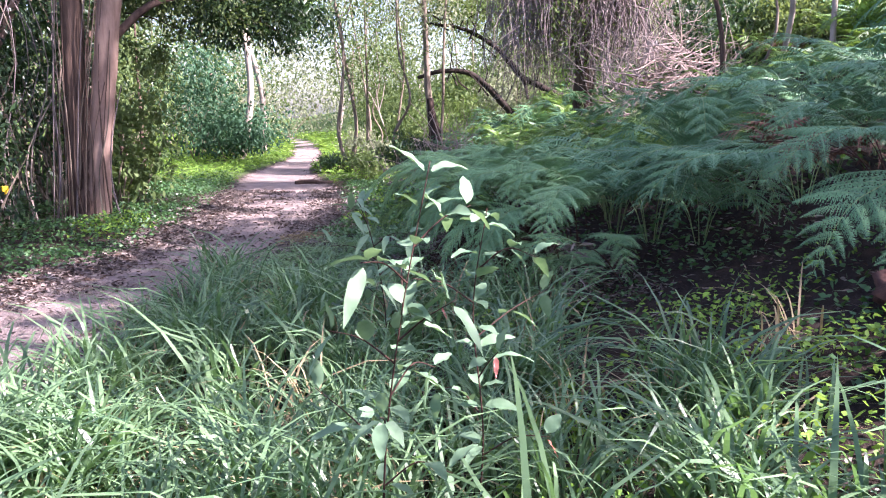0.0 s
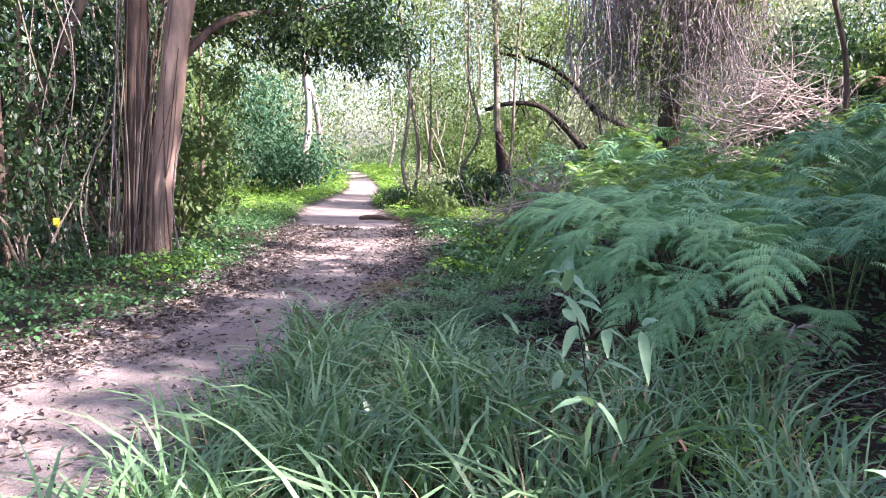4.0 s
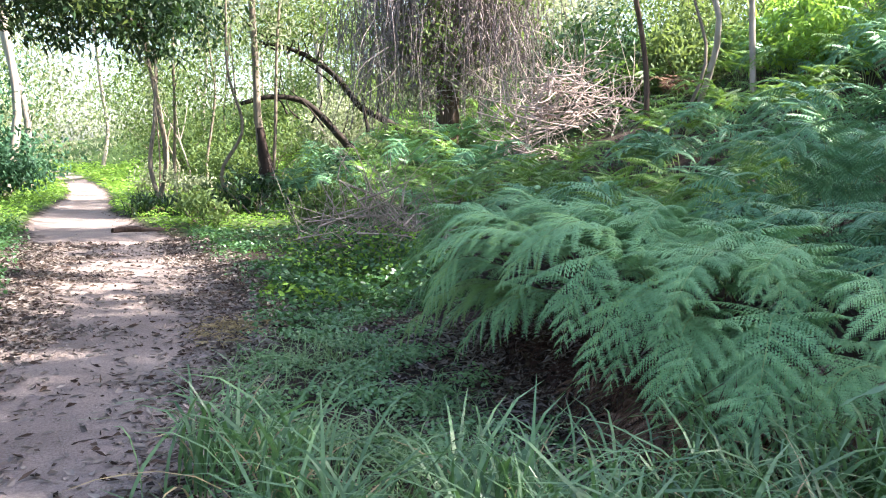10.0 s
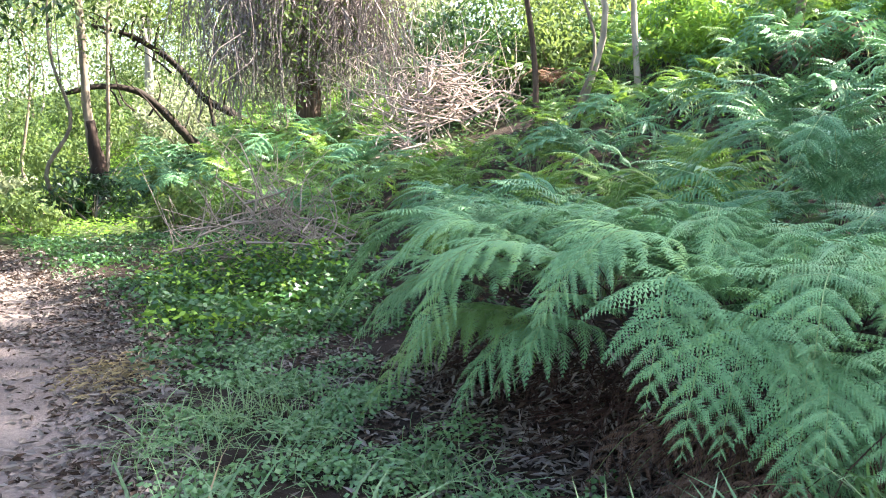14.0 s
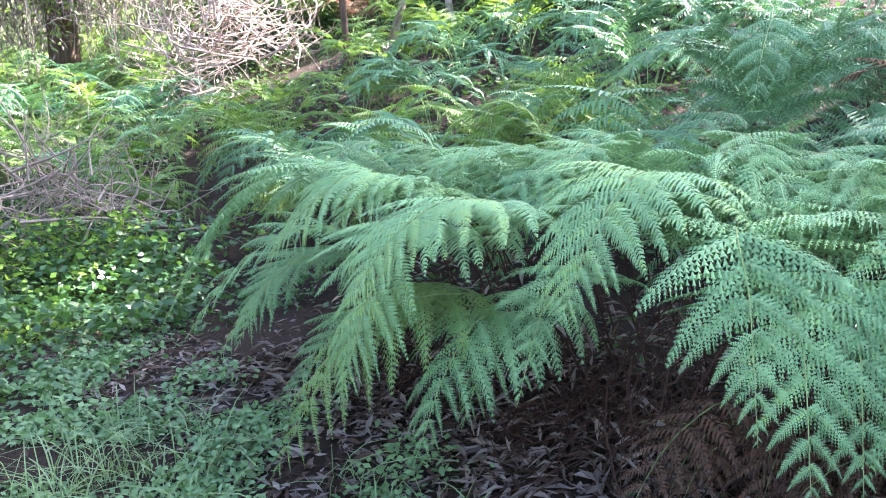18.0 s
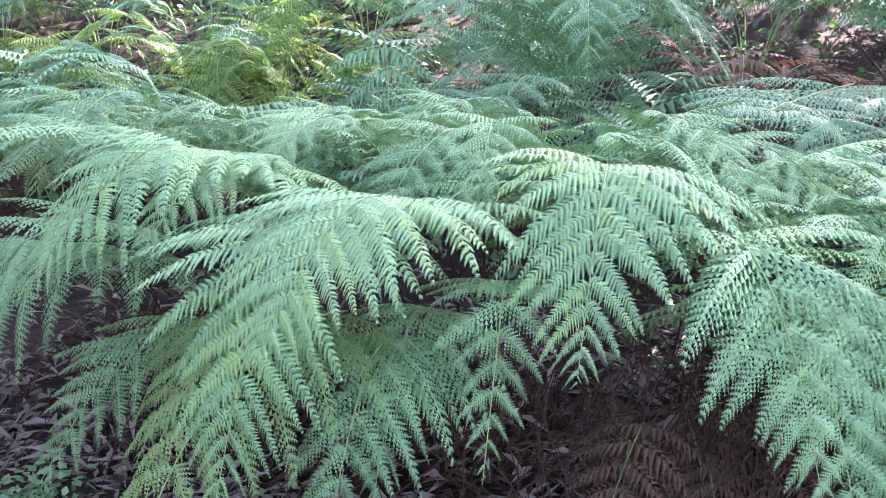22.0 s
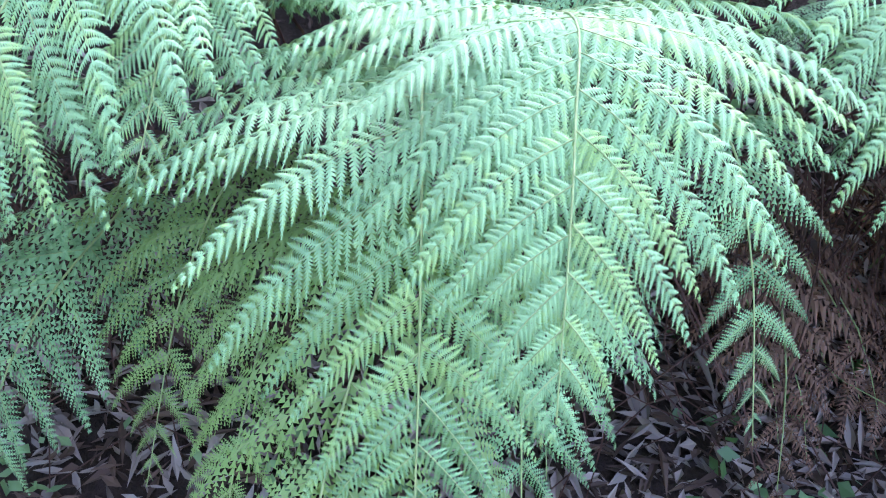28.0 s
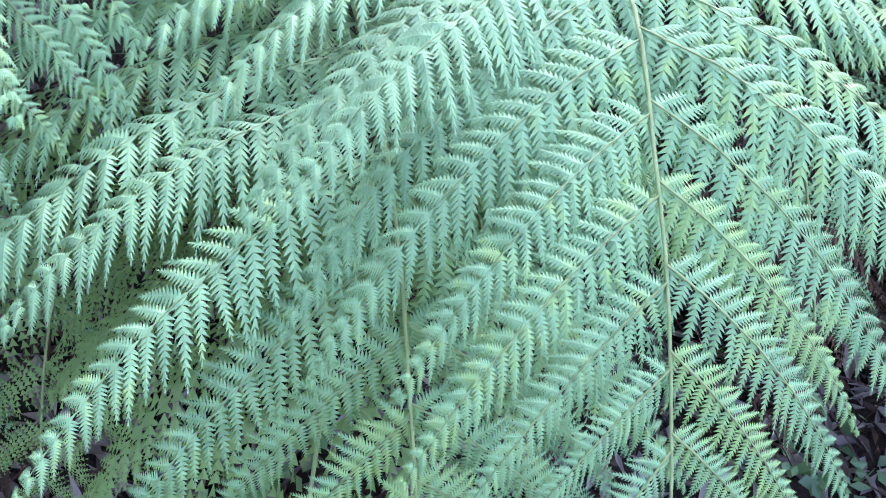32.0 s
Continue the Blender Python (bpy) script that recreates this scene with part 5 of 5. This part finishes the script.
# leaf litter
x, y = scatter(46000, (-3.9, 3.6), (2.0, 22), lambda x, y: rng.random(len(x)) < np.where(np.abs(side(x, y)) < 0.7, 0.03, np.where(np.abs(side(x, y)) < 1.0, 0.22, np.where(np.abs(side(x, y)) < 1.5, 0.9, 0.45))) * np.where(y > 12, 0.5, 1))
for mat, sl, lab in ((LITTER, slice(0, None, 2), "scattered brown fallen leaves"), (LITTER_PALE, slice(1, None, 4), "scattered bleached fallen gum leaves")):
    p = np.stack([x[sl], y[sl], ground_z(x[sl], y[sl]) + 0.006 + 0.012 * rng.random(len(x[sl]))], -1)
    ax = rng.standard_normal(p.shape) * np.array([1, 1, 0.16])
    v, f = leaves(p, ax, 0.03 + 0.07 * rng.random(len(p)), 0.009 + 0.014 * rng.random(len(p)), 0.3, 0.0)
    tagged(new("leaf_litter", mesh_np("leaf_litter", v, f, mat)), lab, "leaf litter", kind="stuff")

x, y = scatter(90000, (-4.2, -0.8), (2.0, 16), lambda x, y: (np.abs(side(x, y)) < 1.5) & (rng.random(len(x)) < 0.06 + 0.9 * np.clip(np.abs(side(x, y)) - 0.40, 0, 1) ** 1.1 + 0.40 * np.clip(3 * lumps(x, y, 0.7) - 1.7, 0, 1)))
for mat, sl, lab in ((LITTER_MIX, slice(0, None, 2), "fallen leaves strewn over the trail"), (LITTER_PALE, slice(1, None, 4), "pale fallen leaves strewn over the trail"), (LITTER, slice(3, None, 4), "dark fallen leaves and bark bits on the trail")):
    p = np.stack([x[sl], y[sl], ground_z(x[sl], y[sl]) + 0.004 + 0.012 * rng.random(len(x[sl]))], -1)
    v, f = leaves(p, rng.standard_normal(p.shape) * np.array([1, 1, 0.16]), 0.026 + 0.075 * rng.random(len(p)) ** 1.4, 0.012 + 0.028 * rng.random(len(p)), 0.3, 0.0)
    tagged(new("leaf_litter", mesh_np("leaf_litter", v, f, mat)), lab, "leaf litter", kind="stuff")

# no leaves at the back of the hollow, which keeps its shade dark
x, y = scatter(9500, (-0.7, 1.6), (5.4, 10.0), lambda x, y: (side(x, y) > 1.4) & ~((x > 0.15) & (y > 6.9)))
for mat, sl, lab in ((LITTER, slice(0, None, 3), "brown fallen leaves round the fern"), (LITTER_MIX, slice(1, None, 3), "mixed fallen leaves round the fern"), (LITTER_PALE, slice(2, None, 3), "bleached fallen leaves round the fern")):
    p = np.stack([x[sl], y[sl], ground_z(x[sl], y[sl]) + 0.006 + 0.02 * rng.random(len(x[sl]))], -1)
    v, f = leaves(p, rng.standard_normal(p.shape) * np.array([1, 1, 0.25]), 0.035 + 0.06 * rng.random(len(p)), 0.010 + 0.016 * rng.random(len(p)), 0.35, 0.0)
    tagged(new("leaf_litter", mesh_np("leaf_litter", v, f, mat)), lab, "leaf litter", kind="stuff")

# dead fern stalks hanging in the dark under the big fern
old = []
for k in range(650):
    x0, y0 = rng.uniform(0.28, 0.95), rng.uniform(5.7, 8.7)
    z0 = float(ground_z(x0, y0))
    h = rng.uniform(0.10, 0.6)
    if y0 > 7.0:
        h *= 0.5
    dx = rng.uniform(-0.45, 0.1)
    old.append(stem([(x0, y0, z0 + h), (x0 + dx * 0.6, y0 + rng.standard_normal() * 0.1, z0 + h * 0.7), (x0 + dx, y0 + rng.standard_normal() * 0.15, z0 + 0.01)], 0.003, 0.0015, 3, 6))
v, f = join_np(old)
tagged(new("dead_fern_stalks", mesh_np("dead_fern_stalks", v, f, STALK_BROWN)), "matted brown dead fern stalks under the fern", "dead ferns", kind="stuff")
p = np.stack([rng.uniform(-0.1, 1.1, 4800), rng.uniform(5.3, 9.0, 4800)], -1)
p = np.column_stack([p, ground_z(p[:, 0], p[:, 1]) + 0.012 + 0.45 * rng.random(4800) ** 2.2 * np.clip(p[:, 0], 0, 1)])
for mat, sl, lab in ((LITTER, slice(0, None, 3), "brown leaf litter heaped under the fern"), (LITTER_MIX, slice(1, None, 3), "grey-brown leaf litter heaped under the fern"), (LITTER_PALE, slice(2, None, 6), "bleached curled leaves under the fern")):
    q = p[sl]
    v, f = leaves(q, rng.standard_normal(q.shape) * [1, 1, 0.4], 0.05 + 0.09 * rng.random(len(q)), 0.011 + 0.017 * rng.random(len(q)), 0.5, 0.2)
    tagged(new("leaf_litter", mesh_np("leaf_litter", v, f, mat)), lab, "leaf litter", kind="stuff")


# withered fronds of the fern lying and hanging in the hollow below it
withered = thing("withered_fern", (0.5, 6.6, 0.05), "heap of withered reddish-brown fern fronds", "fern")
for k in range(34):
    x0, y0 = rng.uniform(0.15, 0.9), rng.uniform(5.6, 6.8)
    a = math.radians(rng.uniform(120, 250))
    ln = rng.uniform(0.30, 0.55)
    z0, z1 = float(ground_z(x0, y0)), float(ground_z(x0 + ln * math.cos(a), y0 + ln * math.sin(a)))
    lift = rng.uniform(0.05, 0.32)
    br, st = frond_arrays((x0 + 0.15, y0, z0 + 0.5 * lift), (x0, y0, z0 + lift), (x0 + ln * math.cos(a), y0 + ln * math.sin(a), z1 + 0.03), 0.5 * ln, 1, 0.25, sag=0.8)
    add_frond(withered, br, st, FERN_DEAD, "withered brown frond")


# ---------------------------------------------------------------- saplings
def sapling(at, points, twigs, leaf_len, leaf_w, label):
    """A thin stem with side twigs, broad pointed leaves in pairs along them, reddish young leaves at some tips."""
    e = thing("sapling", at, label, "sapling", "saplings")
    line = curve(points, 40)
    part("stem", *tube(line, np.linspace(0.0038, 0.0016, 40), 6), STALK_BROWN, e, "", True)
    axes = [(line, 0.3)]
    for k in range(twigs):
        c = line[int((0.30 + 0.6 * k / twigs) * 39)]
        a = k * 2.4 + rng.uniform(-0.3, 0.3)
        ln = rng.uniform(0.16, 0.30)
        out = np.array([math.cos(a), math.sin(a), 0.0]) * ln
        tw = curve([c, c + out * 0.5 + [0, 0, 0.07], c + out + [0, 0, rng.uniform(0.02, 0.14)]], 14)
        part("twig", *tube(tw, np.linspace(0.003, 0.0012, 14), 5), STALK_BROWN, e, "", True)
        axes.append((tw, 0.35))
    for ax, begin in axes:
        size = np.linalg.norm(ax[-1] - ax[0])
        pairs = max(2, int(size * (1 - begin) / 0.075))
        for k in range(pairs):
            f = begin + (1 - begin) * (k + 0.6 * rng.random()) / max(1, pairs - 1)
            i = min(len(ax) - 2, int(f * (len(ax) - 1)))
            c, along = ax[i], unit(ax[i + 1] - ax[i])
            for m in range(2):
                a = k * 1.57 + m * 3.14 + 0.5 * rng.standard_normal()
                x1 = unit(np.cross(along, [0.3, 0.2, 1.0]))
                d = math.cos(a) * x1 + math.sin(a) * np.cross(along, x1) + along * 0.5 + np.array([0, 0, rng.uniform(-0.5, 0.3)])
                young = f > 0.97 and m == 0 and rng.random() < 0.12
                L = leaf_len * (0.5 if young else rng.uniform(0.55, 1.15))
                u = np.linspace(0, 1, 9)
                d = unit(d)
                s = unit(np.cross(d, [0, 0, 1.0]) + rng.standard_normal(3) * 0.25)
                s = unit(s - d * (s @ d))
                w = leaf_w * (0.35 if young else rng.uniform(0.8, 1.15)) * np.sin(np.pi * u ** 0.75) ** 0.85 * 0.5 + 0.0008
                bow = rng.uniform(0.1, 0.5)
                mid = c + d * 0.012 + d * (L * u)[:, None] - np.array([0, 0, 1.0]) * (L * bow * u ** 2)[:, None]
                up = unit(np.cross(s, d))
                wave = 0.06 * leaf_w * np.sin(u * 14 + a)
                v = np.stack([mid + s * w[:, None] + up * (w * 0.3 + wave)[:, None], mid, mid - s * w[:, None] + up * (w * 0.3 - wave)[:, None]], 1).reshape(-1, 3)
                q = []
                for i2 in range(8):
                    b = 3 * i2
                    q += [(b, b + 1, b + 4), (b, b + 4, b + 3), (b + 1, b + 2, b + 5), (b + 1, b + 5, b + 4)]
                part("leaf", v, q, YOUNG_LEAF if young else SAPLING_LEAF, e, "reddish young leaf" if young else "", True)
    return e


sapling(on_ground(-0.06, 2.12), [(0, 0, -0.02), (0.01, 0, 0.45), (0.06, 0.0, 0.85), (0.14, 0.04, 1.26)], 9, 0.115, 0.042, "bushy broad-leaved green sapling standing in the grass")
sapling(on_ground(0.20, 2.45), [(0, 0, -0.02), (0.03, 0, 0.4), (0.0, 0.0, 0.8), (0.04, -0.04, 1.12)], 6, 0.115, 0.042, "bushy broad-leaved green sapling standing in the grass")
sapling(on_ground(-0.20, 4.08), [(0, 0, -0.02), (0.00, 0.02, 0.4), (-0.05, 0, 0.75), (-0.12, -0.10, 1.02)], 8, 0.135, 0.036, "pale broad-leaved sapling in front of the fern")

# rotten log at the foot of the bank, and a small log at the trail's edge
def log(at, turn, length, radius, label, bark):
    e = thing("log", at, label, "log")
    ln = np.linspace(0, length, 9)
    pts = np.stack([ln - length / 2, 0.06 * np.sin(ln * 7), radius * 0.35 + 0.02 * np.sin(ln * 5)], -1)
    part("wood", *tube(pts, radius * (0.85 + 0.15 * np.cos(np.linspace(0, 5, 9))), 12, 0.32), bark, e, "", True)
    part("end_grain", *tube([pts[0] - [0.012, 0, 0], pts[0] - [0.002, 0, 0]], [radius * 0.4, radius * 0.8], 10), CHAR, e)
    e.rotation_euler = (0, 0, turn)
    return e


log(on_ground(2.15, 3.2), 1.0, 0.8, 0.12, "dark reddish rotten log half sunk in leaf litter", ROTTEN)
log(on_ground(2.35, 3.9), 1.1, 0.5, 0.09, "piece of dark rotten wood in leaf litter", ROTTEN)
log(on_ground(-2.62, 17.4), 0.15, 1.0, 0.05, "thin dark log at the edge of the trail", BARK_DARK)

# dark strappy clumps and a pale forked dead sapling beside the far trail
strap = tussock(55, 0.12, 0.55, 0.03, LEAF_DARK, "clump of dark strappy leaves beside the far trail")
for k in range(9):
    copy_thing(strap, Matrix.LocRotScale(on_ground(-2.9 + 0.28 * k + 0.1 * rng.standard_normal(), 20.6 + 0.5 * rng.standard_normal()), Euler((0, 0, rng.random() * 6.28)), (1.1, 1.1, rng.uniform(0.8, 1.2))))
strap.location = on_ground(-2.4, 20.0)
fork = thing("dead_sapling", on_ground(-1.9, 28.6), "pale forked dead sapling", "sapling")
part("stem", *stem([(0, 0, -0.05), (-0.1, 0, 0.7), (-0.35, 0, 1.5)], 0.035, 0.025, 6, 8), BARK_PALE, fork)
for tip in ((-0.9, 0, 2.6), (-0.1, 0.1, 2.7), (-0.5, -0.1, 3.0)):
    part("branch", *stem([(-0.35, 0, 1.5), (0.5 * tip[0] - 0.15, 0, 2.0), tip], 0.022, 0.006, 5, 7), BARK_PALE, fork)
red = thing("sapling", on_ground(-2.7, 25.2), "thin reddish-stemmed sapling with few leaves", "sapling")
part("stem", *stem([(0, 0, -0.05), (0.02, 0, 1.2), (-0.04, 0, 2.6), (0.05, 0, 3.8)], 0.03, 0.008, 6, 9), BARK_PINK, red)
part("foliage", *crown_arrays(260, (0, 0, 2.4), (0.45, 0.45, 1.2), 0.12, 0.05), LEAF_GUM, red)

# yellow marker tag on a stake in the undergrowth
tag = thing("marker_stake", on_ground(-5.3, 10.0), "small yellow marker tag on a thin stake", "marker")
part("stake", *stem([(0, 0, -0.05), (0, 0, 0.3), (0.01, 0, 0.62)], 0.012, 0.010, 6, 4), BARK_MID, tag)
part("tag", *tube([(0.0, -0.03, 0.50), (0.0, -0.03, 0.505), (0.0, -0.03, 0.60), (0.0, -0.03, 0.605)], [0.02, 0.045, 0.045, 0.02], 8), YELLOW, tag, "yellow plastic tag")
